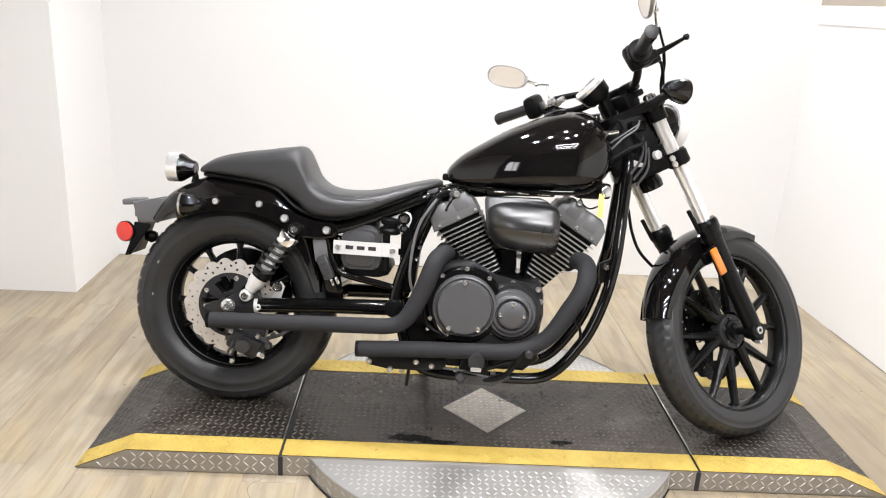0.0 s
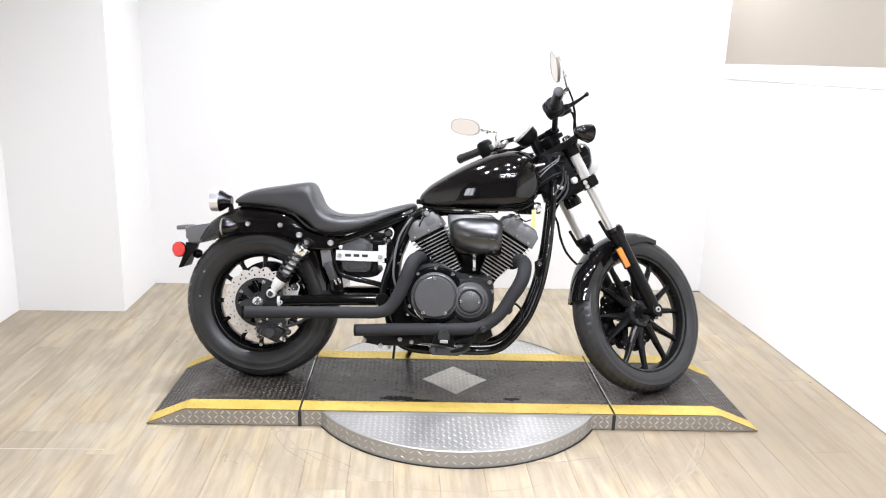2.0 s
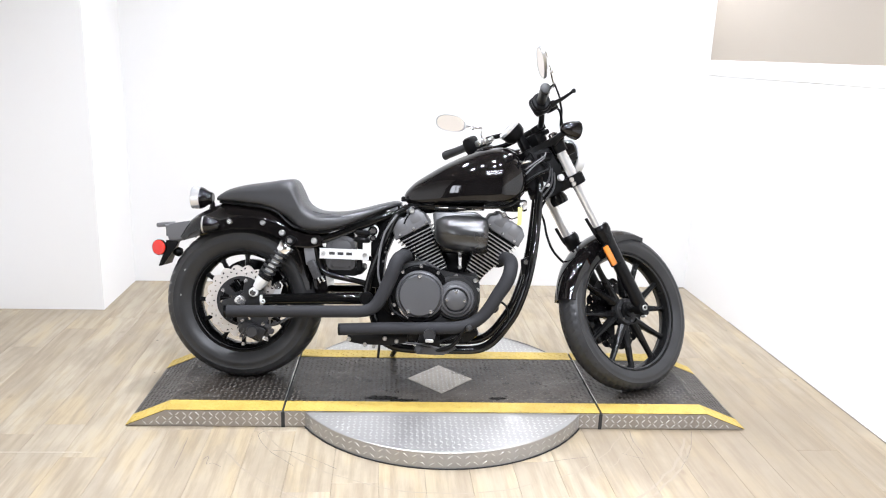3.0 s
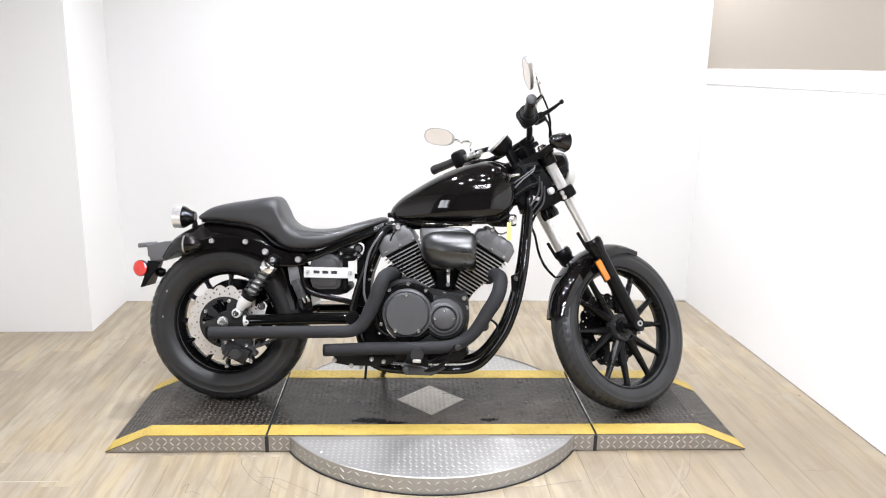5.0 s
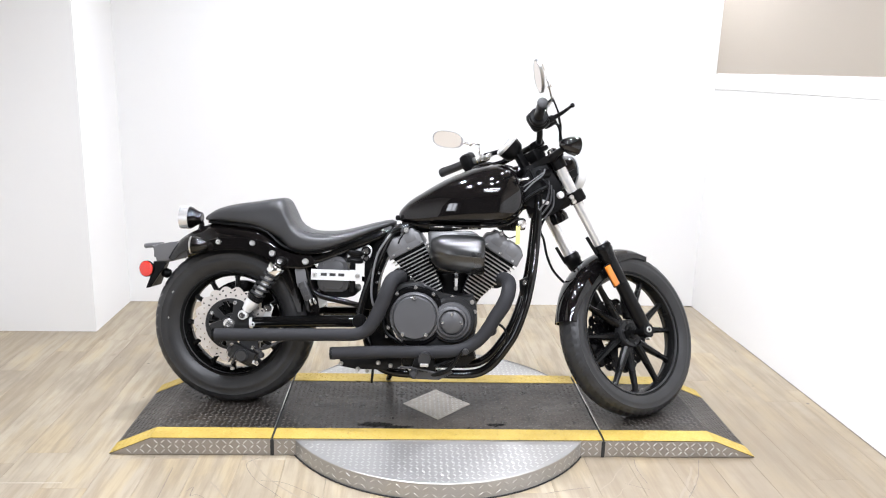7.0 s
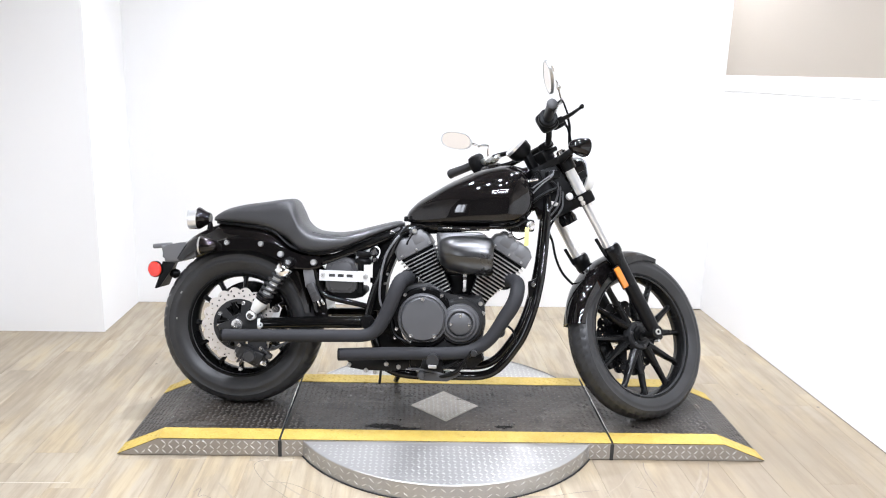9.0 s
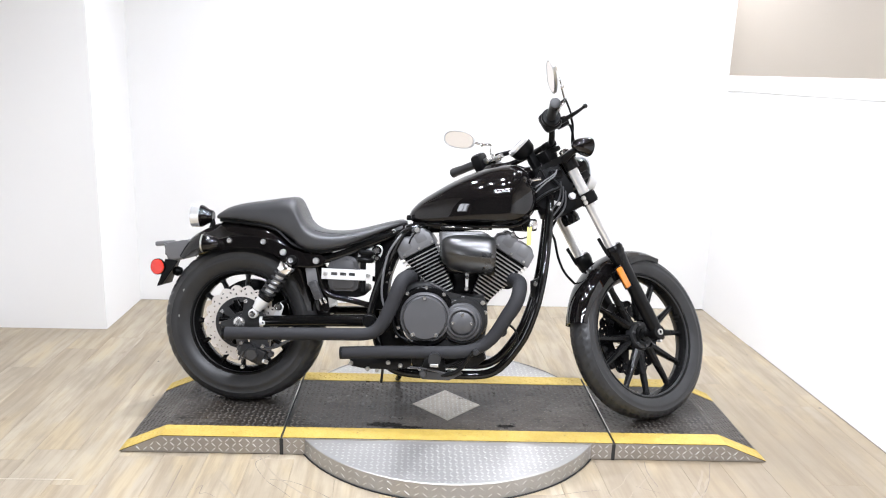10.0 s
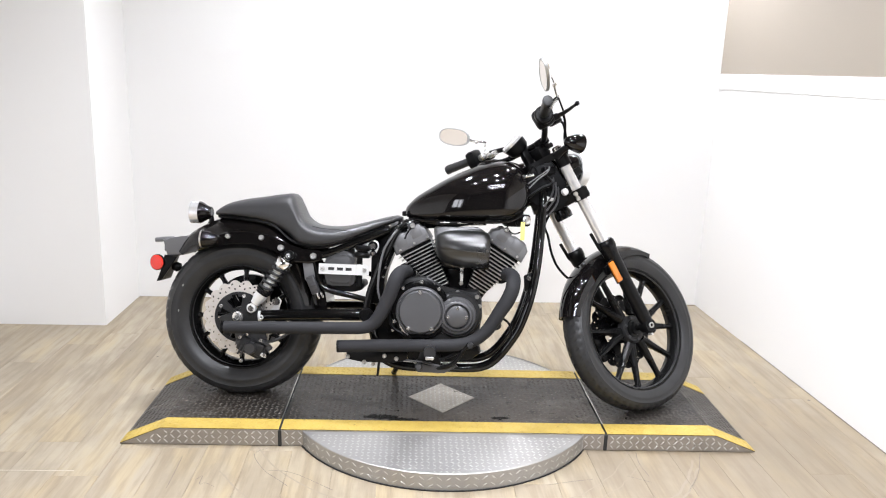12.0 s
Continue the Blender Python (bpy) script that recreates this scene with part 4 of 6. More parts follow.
SEAT = [(-0.118, 0.020, 0.700, 0.712, 2, 2), (-0.105, 0.058, 0.700, 0.725, 2.2, 3), (-0.062, 0.085, 0.700, 0.750, 2.5, 4), (0.004, 0.098, 0.694, 0.768, 2.8, 4), (0.092, 0.104, 0.680, 0.783, 3.0, 4), (0.150, 0.106, 0.655, 0.793, 3.4, 4),
        (0.190, 0.108, 0.628, 0.794, 3.4, 4), (0.212, 0.112, 0.608, 0.760, 3.2, 4), (0.236, 0.120, 0.598, 0.712, 2.8, 4), (0.275, 0.130, 0.592, 0.683, 2.7, 3.4), (0.330, 0.136, 0.598, 0.674, 2.7, 3.2), (0.400, 0.130, 0.617, 0.679, 2.7, 3.2),
        (0.470, 0.110, 0.648, 0.696, 2.6, 3.2), (0.540, 0.084, 0.680, 0.716, 2.5, 3), (0.590, 0.062, 0.700, 0.727, 2.3, 3), (0.612, 0.036, 0.706, 0.722, 2, 2)]
seat = part("seat", loft(SEAT, 36), LEATHER, bike, "black vinyl solo seat with raised rear hump", smooth=70)


def seam(s):
    pts = [(0.44, s * 0.121, 0.657), (0.41, s * 0.127, 0.665), (0.37, s * 0.124, 0.667), (0.32, s * 0.122, 0.669), (0.28, s * 0.118, 0.676)]
    part("seat_seam", tube(pts, 0.0018, 6), LEATHER, seat)


seam(-1)
part("seat_pan", loft([(-0.10, 0.05, 0.690, 0.704, 4, 4), (0.0, 0.088, 0.684, 0.700, 4, 4), (0.12, 0.096, 0.665, 0.685, 4, 4), (0.20, 0.098, 0.606, 0.625, 4, 4), (0.30, 0.115, 0.588, 0.606, 4, 4), (0.42, 0.105, 0.620, 0.640, 4, 4), (0.55, 0.06, 0.675, 0.692, 4, 4)], 20), PLASTIC, seat)

TANK = [(0.622, 0.022, 0.735, 0.752, 2, 2), (0.632, 0.048, 0.722, 0.770, 2, 3), (0.664, 0.074, 0.716, 0.803, 2.1, 4), (0.715, 0.098, 0.714, 0.838, 2.2, 4.5), (0.775, 0.120, 0.714, 0.875, 2.3, 4.5), (0.837, 0.136, 0.715, 0.906, 2.3, 4.5),
        (0.905, 0.146, 0.717, 0.934, 2.3, 4.5), (0.965, 0.148, 0.719, 0.948, 2.3, 4.5), (1.015, 0.142, 0.724, 0.949, 2.3, 4), (1.055, 0.126, 0.738, 0.930, 2.2, 3.4), (1.085, 0.098, 0.765, 0.893, 2.2, 3), (1.100, 0.060, 0.795, 0.855, 2, 2)]
tank = part("fuel_tank", loft(TANK, 48), PAINT, bike, "gloss black teardrop fuel tank", smooth=80)


def tank_edge(s):
    pts = [(0.640, s * 0.052, 0.717), (0.70, s * 0.088, 0.713), (0.80, s * 0.120, 0.713), (0.90, s * 0.138, 0.716), (0.98, s * 0.140, 0.719), (1.03, s * 0.124, 0.728), (1.065, s * 0.10, 0.748)]
    part("tank_seam", tube(pts, 0.005, 8), FRAME, tank)


both(tank_edge)
part("filler_cap", lathe([(0.0, 0.0), (0.034, 0.0), (0.034, 0.006), (0.028, 0.011), (0.0, 0.012)], (0.93, 0, 0.939), (-0.35, 0, 1), 32), PAINT, tank)
part("tank_bracket", box((0.625, 0, 0.735), (0.03, 0.05, 0.02), 0.005), SATIN, tank)
bolt("tank_bolt", (0.655, -0.06, 0.704), 0.011, tank, mat=CHROME)
bolt("tank_bolt", (0.63, -0.055, 0.708), 0.008, tank, mat=CHROME)

part("fuel_hose", tube([(0.60, -0.05, 0.705), (0.635, -0.075, 0.690), (0.665, -0.075, 0.700), (0.70, -0.06, 0.716)], 0.0055, 10), PLASTIC, bike, "black hose under the tank")
part("hose_joint", lathe([(0.0, 0.0), (0.011, 0.0), (0.013, 0.004), (0.013, 0.022), (0.010, 0.026), (0.0, 0.026)], (0.640, -0.075, 0.684), (0.7, -0.1, 0.35), 16), GREYPLASTIC, bike, "dark grey hose joint")
part("plug_lead", tube([(0.690, -0.05, 0.700), (0.672, -0.085, 0.705), (0.640, -0.085, 0.665), (0.628, -0.088, 0.640)], 0.0038, 8), PLASTIC, bike, "black plug lead")
part("rail_clamp", box((0.590, -0.078, 0.690), (0.034, 0.020, 0.022), 0.004, Matrix.Rotation(radians(-24), 3, "Y")), GREYPLASTIC, bike)
bolt("rail_bolt", (0.575, -0.094, 0.684), 0.006, bike, mat=CHROME)
for x, z, r in ((0.993, 0.690, 0.012), (1.004, 0.716, 0.009)):
    part("coil_cover", lathe([(0.0, 0.0), (r, 0.0), (r * 1.1, 0.006), (r * 0.95, 0.022), (0.0, 0.024)], (x, -0.055, z), (0.1, -1, 0.1), 20), PLASTIC, bike)
part("ignition_coil", box((1.040, -0.03, 0.722), (0.075, 0.06, 0.040), 0.008), SATIN, bike, "black ignition coil under the tank")

# -- engine --
case = [(0.585, 0.36), (0.60, 0.45), (0.64, 0.495), (0.72, 0.50), (0.80, 0.455), (0.87, 0.455), (0.915, 0.462), (0.930, 0.42), (0.934, 0.36), (0.925, 0.30), (0.905, 0.265), (0.75, 0.255), (0.64, 0.265), (0.60, 0.30)]
crank = part("crankcase", plate(case, -0.125, 0.125, 0.012), CASE, bike, "dark grey crankcase")
part("clutch_housing", lathe([(0.0, 0.10), (0.112, 0.10), (0.112, 0.140), (0.106, 0.148), (0.0, 0.148)], (0.703, 0, 0.378), (0, -1, 0), 56), SATIN, crank, "black clutch housing")
bm = lathe([(0.0, 0.14), (0.093, 0.14), (0.093, 0.160), (0.090, 0.166), (0.085, 0.168), (0.0835, 0.163), (0.081, 0.163), (0.0795, 0.173), (0.075, 0.178), (0.0, 0.181)], (0.703, 0, 0.376), (0, -1, 0), 64)
for v in bm.verts:
    v.co.z = max(v.co.z, 0.376 - 0.084)      # flat cut at the bottom
cover = part("clutch_cover", bm, ENGINE, crank, "round dark grey clutch cover")
for a in (92, 236, 306):
    x, z = 0.703 + 0.074 * math.cos(radians(a)), 0.376 + 0.074 * math.sin(radians(a))
    bolt("cover_bolt", (x, -0.176, z), 0.0085, crank)
for a in (90, 130, 52, 205, 335):
    bolt("housing_bolt", (0.703 + 0.107 * math.cos(radians(a)), -0.147, 0.378 + 0.107 * math.sin(radians(a))), 0.0075, crank)
part("generator_housing", lathe([(0.0, 0.10), (0.090, 0.10), (0.088, 0.135), (0.080, 0.145), (0.0, 0.145)], (0.840, 0, 0.366), (0, -1, 0), 56), CASE, crank, "black side housing")
bm = lathe([(0.0, 0.14), (0.072, 0.14), (0.071, 0.152), (0.067, 0.157), (0.060, 0.158), (0.0585, 0.163), (0.054, 0.168), (0.048, 0.169), (0.0465, 0.156), (0.0415, 0.156), (0.040, 0.170), (0.036, 0.173), (0.0, 0.174)], (0.840, 0, 0.364), (0, -1, 0), 56)
part("generator_cover", bm, ENGINE, crank, "round ribbed dark grey cover")
for a in (182, -2, 90):
    bolt("cover_bolt", (0.840 + 0.034 * math.cos(radians(a)), -0.172, 0.364 + 0.031 * math.sin(radians(a))), 0.0065, crank)
for x, z in ((0.838, 0.450), (0.912, 0.436), (0.922, 0.400), (0.918, 0.340), (0.790, 0.300)):
    bolt("case_bolt", (x, -0.128, z), 0.0085, crank)
part("oil_line", tube([(0.615, -0.14, 0.36), (0.635, -0.15, 0.31), (0.66, -0.15, 0.285)], 0.006, 8), STEEL, crank)
part("drain_plug", lathe([(0.0, 0.0), (0.012, 0.0), (0.012, 0.02), (0.008, 0.022), (0.0, 0.022)], (0.648, -0.13, 0.302), (-0.3, -1, 0.2), 12), STEEL, crank)


def cylinder(name, base, tilt, label, s):
    """A finned cylinder on the crankcase; s is the side on which the fins run out wider towards the top."""
    m = Matrix.Translation(base) @ Matrix.Rotation(radians(tilt), 4, "Y")
    bm = lathe([(0.0, 0.0), (0.044, 0.0), (0.044, 0.24), (0.0, 0.24)], (0, 0, 0), (0, 0, 1), 32)
    cyl = part(name, moved(bm, m), SATIN, bike, label)
    core = [(-0.010, 0.045), (0.040, 0.045), (0.058, 0.236), (-0.074, 0.236)] if s < 0 else [(-0.032, 0.045), (0.034, 0.045), (0.076, 0.236), (-0.070, 0.236)]
    part("cylinder_block", moved(plate(core, -0.066, 0.066), m), SATIN, cyl)
    for k in range(13):
        f = k / 12
        z = 0.055 + k * 0.0137
        x0, x1 = (-0.012 - 0.072 * f, 0.046 + 0.020 * f) if s < 0 else (-0.036 - 0.042 * f, 0.038 + 0.048 * f)
        bm = bmesh.new()
        c, w, d = ((x0 + x1) / 2, 0, z), (x1 - x0), 0.150 + 0.03 * f
        r = min(0.016, w * 0.3)
        pts = []
        for cx, cy, a0 in ((c[0] + w / 2 - r, d / 2 - r, 0), (c[0] - w / 2 + r, d / 2 - r, 90), (c[0] - w / 2 + r, -d / 2 + r, 180), (c[0] + w / 2 - r, -d / 2 + r, 270)):
            pts += [(cx + r * math.cos(radians(a0 + q)), cy + r * math.sin(radians(a0 + q))) for q in (0, 45, 90)]
        lo = [bm.verts.new((x, y, z)) for x, y in pts]
        hi = [bm.verts.new((x, y, z + 0.0041)) for x, y in pts]
        bm.faces.new(lo[::-1])
        bm.faces.new(hi)
        for i in range(len(pts)):
            bm.faces.new((lo[i], lo[(i + 1) % len(pts)], hi[(i + 1) % len(pts)], hi[i])).material_index = 1 if abs(pts[i][1] + pts[(i + 1) % len(pts)][1]) > 1.8 * (d / 2 - r * 0.2) else 0
        part("cooling_fin", moved(bm, m), [SATIN, FIN_EDGE], cyl, smooth=20)
    # head in two bolted halves
    t = 0.235
    hx0, hx1 = (-0.086, 0.064) if s < 0 else (-0.078, 0.088)
    lo = [(hx0, t), (hx1, t), (hx1 - 0.004, t + 0.050), (hx1 - 0.022, t + 0.066), (hx0 + 0.030, t + 0.066), (hx0 + 0.006, t + 0.046)]
    head = part("cylinder_head", moved(plate(lo, -0.088, 0.088, 0.010), m), HEAD, cyl, "grey painted cylinder head")
    xm = (hx0 + hx1) / 2 - s * 0.004
    part("rocker_cover", moved(box((xm + s * 0.038, 0, t + 0.044), (0.058, 0.182, 0.056), 0.014), m), HEAD, cyl)
    part("rocker_cover", moved(box((xm - s * 0.028, 0, t + 0.047), (0.060, 0.180, 0.058), 0.014), m), HEAD, cyl)
    bolt("head_bolt", tuple(m @ Vector((xm - s * 0.03, -0.09, t + 0.075))), 0.010, cyl, mat=STEEL)
    for q in (-0.055, 0.005, 0.060):
        bolt("head_bolt", tuple(m @ Vector((xm + q, -0.088, t + 0.012))), 0.005, cyl, mat=STEEL)
    part("head_stud", moved(lathe([(0.0, 0.0), (0.006, 0.0), (0.006, 0.19), (0.0, 0.19)], (xm + 0.004, -0.070, 0.045), (0, 0, 1), 12), m), SATIN, cyl)
    return m


cylinder("rear_cylinder", (0.788, 0, 0.410), -29, "rear cylinder with machined fin edges", -1)
cylinder("front_cylinder", (0.878, 0, 0.410), 31, "front cylinder with machined fin edges", 1)

# air cleaner pod on the engine's right


def pod_mesh():
    """A barrel-shaped pod lying along x: a full upper face, a crease, and a flatter lower face; blunt front end."""
    rows = [(0.750, 0.012, 0.650, 0.605), (0.753, 0.034, 0.660, 0.590), (0.760, 0.052, 0.667, 0.577), (0.774, 0.069, 0.674, 0.564), (0.795, 0.080, 0.680, 0.555), (0.825, 0.088, 0.683, 0.548), (0.860, 0.092, 0.684, 0.544),
            (0.895, 0.094, 0.684, 0.541), (0.925, 0.094, 0.682, 0.539), (0.943, 0.092, 0.677, 0.539), (0.949, 0.089, 0.672, 0.541), (0.951, 0.085, 0.667, 0.544), (0.948, 0.070, 0.655, 0.556)]
    rings = []
    for x, depth, top, low in rows:
        crease = low + (top - low) * 0.50
        sec = [(0.0, top)]
        for k in range(1, 12):
            a = math.pi / 2 * k / 11
            sec.append((depth * math.sin(a) ** 0.72, crease + (top - crease) * math.cos(a) ** 0.85))
        d = depth * 0.955
        sec += [(d, crease - 0.0035), (d * 0.985, crease - 0.008)]
        for k in range(1, 9):
            a = k / 8
            sec.append((d * (0.985 - 0.40 * a ** 1.7), crease - 0.008 + (low + 0.010 - crease + 0.008) * a))
        sec += [(d * 0.46, low + 0.003), (d * 0.25, low), (0.0, low)]
        rings.append([(x, -0.110 - y, z) for y, z in sec])
    bm = bmesh.new()
    add_rings(bm, rings)
    return bm


pod = part("air_cleaner", pod_mesh(), PLATED, bike, "brushed black air cleaner pod", smooth=45)
part("air_cleaner_base", plate(rounded([(0.738, 0.694), (0.905, 0.698), (0.935, 0.68), (0.940, 0.62), (0.930, 0.545), (0.85, 0.540), (0.790, 0.548), (0.752, 0.585)], 0.014, 3), -0.113, -0.095, 0.003), PLATED, pod)
part("air_cleaner_lid", box((0.84, -0.10, 0.708), (0.19, 0.06, 0.012), 0.003, Matrix.Rotation(radians(-2), 3, "Y")), SATIN, pod)
for x in (0.78, 0.845, 0.905):
    part("lid_slot", box((x, -0.131, 0.710), (0.035, 0.004, 0.004), 0.001), STEEL, pod)
# an added bright strip stands in for pale wall showing through here
part("intake_bracket", plate([(0.846, 0.475), (0.856, 0.475), (0.857, 0.545), (0.843, 0.545)], -0.10, -0.09, 0.003), ALLOY, pod, "bright metal strip for the wall seen between the cylinders")
bolt("bracket_bolt", (0.85, -0.10, 0.482), 0.008, pod)
bolt("bracket_bolt", (0.85, -0.10, 0.525), 0.007, pod, mat=CHROME)

# -- exhaust, wrapped --
up = [(0.640, -0.06, 0.512), (0.632, -0.115, 0.518), (0.615, -0.165, 0.508), (0.600, -0.180, 0.470), (0.583, -0.182, 0.422), (0.555, -0.185, 0.360), (0.528, -0.185, 0.325), (0.49, -0.185, 0.310), (0.42, -0.185, 0.306), (0.27, -0.185, 0.300), (0.10, -0.185, 0.294), (-0.028, -0.185, 0.289)]
low = [(1.000, -0.03, 0.515), (1.026, -0.08, 0.522), (1.044, -0.130, 0.512), (1.039, -0.170, 0.472), (1.022, -0.182, 0.432), (1.000, -0.185, 0.397), (0.974, -0.185, 0.352), (0.945, -0.185, 0.312), (0.905, -0.185, 0.281), (0.853, -0.185, 0.263), (0.75, -0.185, 0.255), (0.60, -0.185, 0.249), (0.405, -0.185, 0.237)]
for pts, name, r in ((up, "upper_exhaust", 0.0230), (low, "lower_exhaust", 0.0232)):
    ex = part(name, tube(pts, [r * (1.16 if q < 0.35 else 1.0 + 0.16 * max(0, 0.6 - q) / 0.25) for q in (k / (len(pts) - 1) for k in range(len(pts)))], 24), WRAP, bike, "matt dark wrapped exhaust pipe", smooth=60)
    e = Vector(pts[-1])
    d = (e - Vector(pts[-2])).normalized()
    part("pipe_mouth", lathe([(r * 0.80, -0.004), (r * 1.01, -0.004), (r * 1.0, 0.005), (r * 0.80, 0.005)], e, d, 24, True), SATIN, ex)
    # a black disc on the capped end paints the dark of a hollow
    part("pipe_bore", lathe([(0.0, 0.0), (r * 0.8, 0.0), (r * 0.8, 0.002), (0.0, 0.002)], e, d, 20), BLACKGAP, ex)
    part("port_flange", lathe([(0.0, -0.006), (0.036, -0.006), (0.036, 0.006), (0.0, 0.006)], pts[0], Vector(pts[1]) - Vector(pts[0]), 20), SATIN, ex)
part("exhaust_bracket", plate([(0.43, 0.215), (0.44, 0.185), (0.49, 0.178), (0.60, 0.178), (0.66, 0.19), (0.66, 0.225), (0.56, 0.222)], -0.165, -0.155, 0.003), SATIN, bike, "black exhaust bracket")
for x, z in ((0.438, 0.197), (0.575, 0.205), (0.50, 0.178), (0.62, 0.196)):
    bolt("bracket_bolt", (x, -0.166, z), 0.0085, bike, mat=STEEL)

# -- frame --


def cradle(s):
    w = 0.108 if s < 0 else 0.072      # the far tube is drawn in to hide behind the near one from the camera
    pts = [(1.150, s * 0.035, 0.84), (1.149, s * 0.05, 0.78), (1.143, s * 0.065, 0.66), (1.133, s * (w - 0.015), 0.556), (1.120, s * w, 0.475), (1.104, s * w, 0.404), (1.075, s * w, 0.321), (1.042, s * w, 0.264), (1.003, s * w, 0.211), (0.962, s * w, 0.177), (0.909, s * w, 0.162), (0.802, s * w, 0.158), (0.696, s * w, 0.155), (0.60, s * 0.105, 0.165), (0.545, s * 0.10, 0.21), (0.51, s * 0.10, 0.33)]
    part("frame_cradle", tube(pts, 0.0165, 14), FRAME, bike, "gloss black frame down tube")
    part("seat_rail", tube([(0.66, s * 0.06, 0.705), (0.60, s * 0.075, 0.685), (0.47, s * 0.093, 0.628), (0.36, s * 0.10, 0.582), (0.30, s * 0.10, 0.562)], 0.0150, 12), FRAME, bike, "gloss black seat rail")
    part("frame_post", tube([(0.612, s * 0.07, 0.700), (0.583, s * 0.09, 0.645), (0.557, s * 0.10, 0.583), (0.519, s * 0.10, 0.472), (0.499, s * 0.10, 0.395), (0.490, s * 0.10, 0.33)], 0.0165, 14), FRAME, bike, "gloss black frame post")
    part("lower_rail", tube([(x, s * 0.10, z + (0.075 if s > 0 else 0)) for x, z in ((0.275, 0.560), (0.290, 0.520), (0.306, 0.472), (0.325, 0.445), (0.360, 0.430), (0.430, 0.417), (0.490, 0.405))], 0.0105, 12), FRAME, bike, "gloss black lower side rail")


both(cradle)
part("backbone", tube([(1.19, 0, 0.86), (1.08, 0, 0.80), (0.9, 0, 0.73), (0.65, 0, 0.70)], 0.026, 14), FRAME, bike)
part("steering_head", moved(lathe([(0.0, 0.86), (0.034, 0.86), (0.036, 0.88), (0.030, 0.90), (0.030, 1.07), (0.036, 1.09), (0.0, 1.09)], (0, 0, 0), (0, 0, 1), 24), STEER), FRAME, bike)
part("gusset", plate([(1.10, 0.80), (1.19, 0.89), (1.20, 0.83), (1.155, 0.76), (1.12, 0.75)], -0.028, 0.028, 0.006), FRAME, bike)
part("engine_mount", plate([(1.085, 0.52), (1.125, 0.54), (1.12, 0.47), (1.09, 0.46)], -0.10, -0.085, 0.003), SATIN, bike)
bolt("mount_bolt", (1.105, -0.10, 0.512), 0.011, bike, mat=CHROME)
part("inner_fender", plate(rounded([(0.245, 0.545), (0.31, 0.53), (0.335, 0.40), (0.345, 0.345), (0.29, 0.345), (0.275, 0.45)], 0.02, 3), -0.085, 0.085, 0.012), PAINT, bike, "gloss black inner mudguard")

# one added plate stands in for dark clutter of frame, wires and hoses
part("inner_cover", plate(rounded([(0.50, 0.635), (0.56, 0.672), (0.62, 0.695), (0.655, 0.66), (0.60, 0.62), (0.555, 0.50), (0.545, 0.38), (0.50, 0.38), (0.50, 0.48)], 0.02, 3), -0.05, 0.07, 0.008), PLASTIC, bike, "black filler plate for the frame's wires and hoses")
# the lower block is added to hide the wall between the cylinders
part("throttle_body", add_box(box((0.835, 0.0, 0.60), (0.16, 0.12, 0.14), 0.02), (0.84, 0.03, 0.52), (0.12, 0.10, 0.16), 0.02), SATIN, bike, "black intake housing")
part("engine_rear_cover", plate(rounded([(0.57, 0.42), (0.66, 0.50), (0.72, 0.42), (0.73, 0.20), (0.54, 0.20), (0.53, 0.33)], 0.02, 3), -0.09, 0.09, 0.01), SATIN, bike)
# battery side: box, strap, relay and reservoir
batt = part("battery_box", plate(rounded([(0.331, 0.560), (0.360, 0.574), (0.405, 0.588), (0.434, 0.578), (0.446, 0.550), (0.446, 0.470), (0.436, 0.455), (0.348, 0.453), (0.333, 0.470)], 0.014, 4), -0.108, 0.09, 0.007), GREYPLASTIC, bike, "dark grey battery box")
part("battery_ridge", plate(rounded([(0.352, 0.562), (0.400, 0.576), (0.424, 0.566), (0.432, 0.546), (0.432, 0.478), (0.424, 0.466), (0.356, 0.464), (0.346, 0.480)], 0.012, 4), -0.113, -0.106, 0.004), GREYPLASTIC, batt)
part("box_tray", plate(rounded([(0.335, 0.458), (0.470, 0.466), (0.476, 0.440), (0.440, 0.430), (0.345, 0.432)], 0.010, 3), -0.09, 0.08, 0.004), PLASTIC, batt)
part("box_post", tube([(0.462, -0.105, 0.575), (0.464, -0.105, 0.455)], 0.011, 10), PLASTIC, batt)
bm = box((0.405, -0.1175, 0.5305), (0.190, 0.003, 0.0130))
add_box(bm, (0.405, -0.1175, 0.5050), (0.190, 0.003, 0.0150))
for x0, x1 in ((0.310, 0.3455), (0.3685, 0.3785), (0.4015, 0.4115), (0.4345, 0.500)):
    add_box(bm, ((x0 + x1) / 2, -0.1175, 0.5183), (x1 - x0, 0.003, 0.0116))
add_box(bm, (0.4640, -0.1205, 0.5183), (0.022, 0.004, 0.040), 0.0012)
strap = part("battery_strap", bm, ALLOY, batt, "silver slotted metal strap", smooth=0)
for x in (0.324, 0.484):
    bolt("strap_bolt", (x, -0.119, 0.518), 0.0085, batt)
relay = part("side_relay", lathe([(0.0, 0.0), (0.026, 0.0), (0.031, 0.004), (0.032, 0.012), (0.028, 0.018), (0.021, 0.020), (0.021, 0.026), (0.027, 0.028), (0.030, 0.033), (0.029, 0.042), (0.024, 0.046), (0.0, 0.047)], (0.470, -0.102, 0.564), (0.06, 0, 1), 28), PLASTIC, bike, "black round relay housing")
plate_ob = part("side_plate", plate(rounded([(0.440, 0.615), (0.500, 0.634), (0.528, 0.628), (0.532, 0.606), (0.518, 0.572), (0.500, 0.562), (0.440, 0.562)], 0.016, 4), -0.088, -0.080, 0.002), ALLOY, bike, "dull metal side plate")
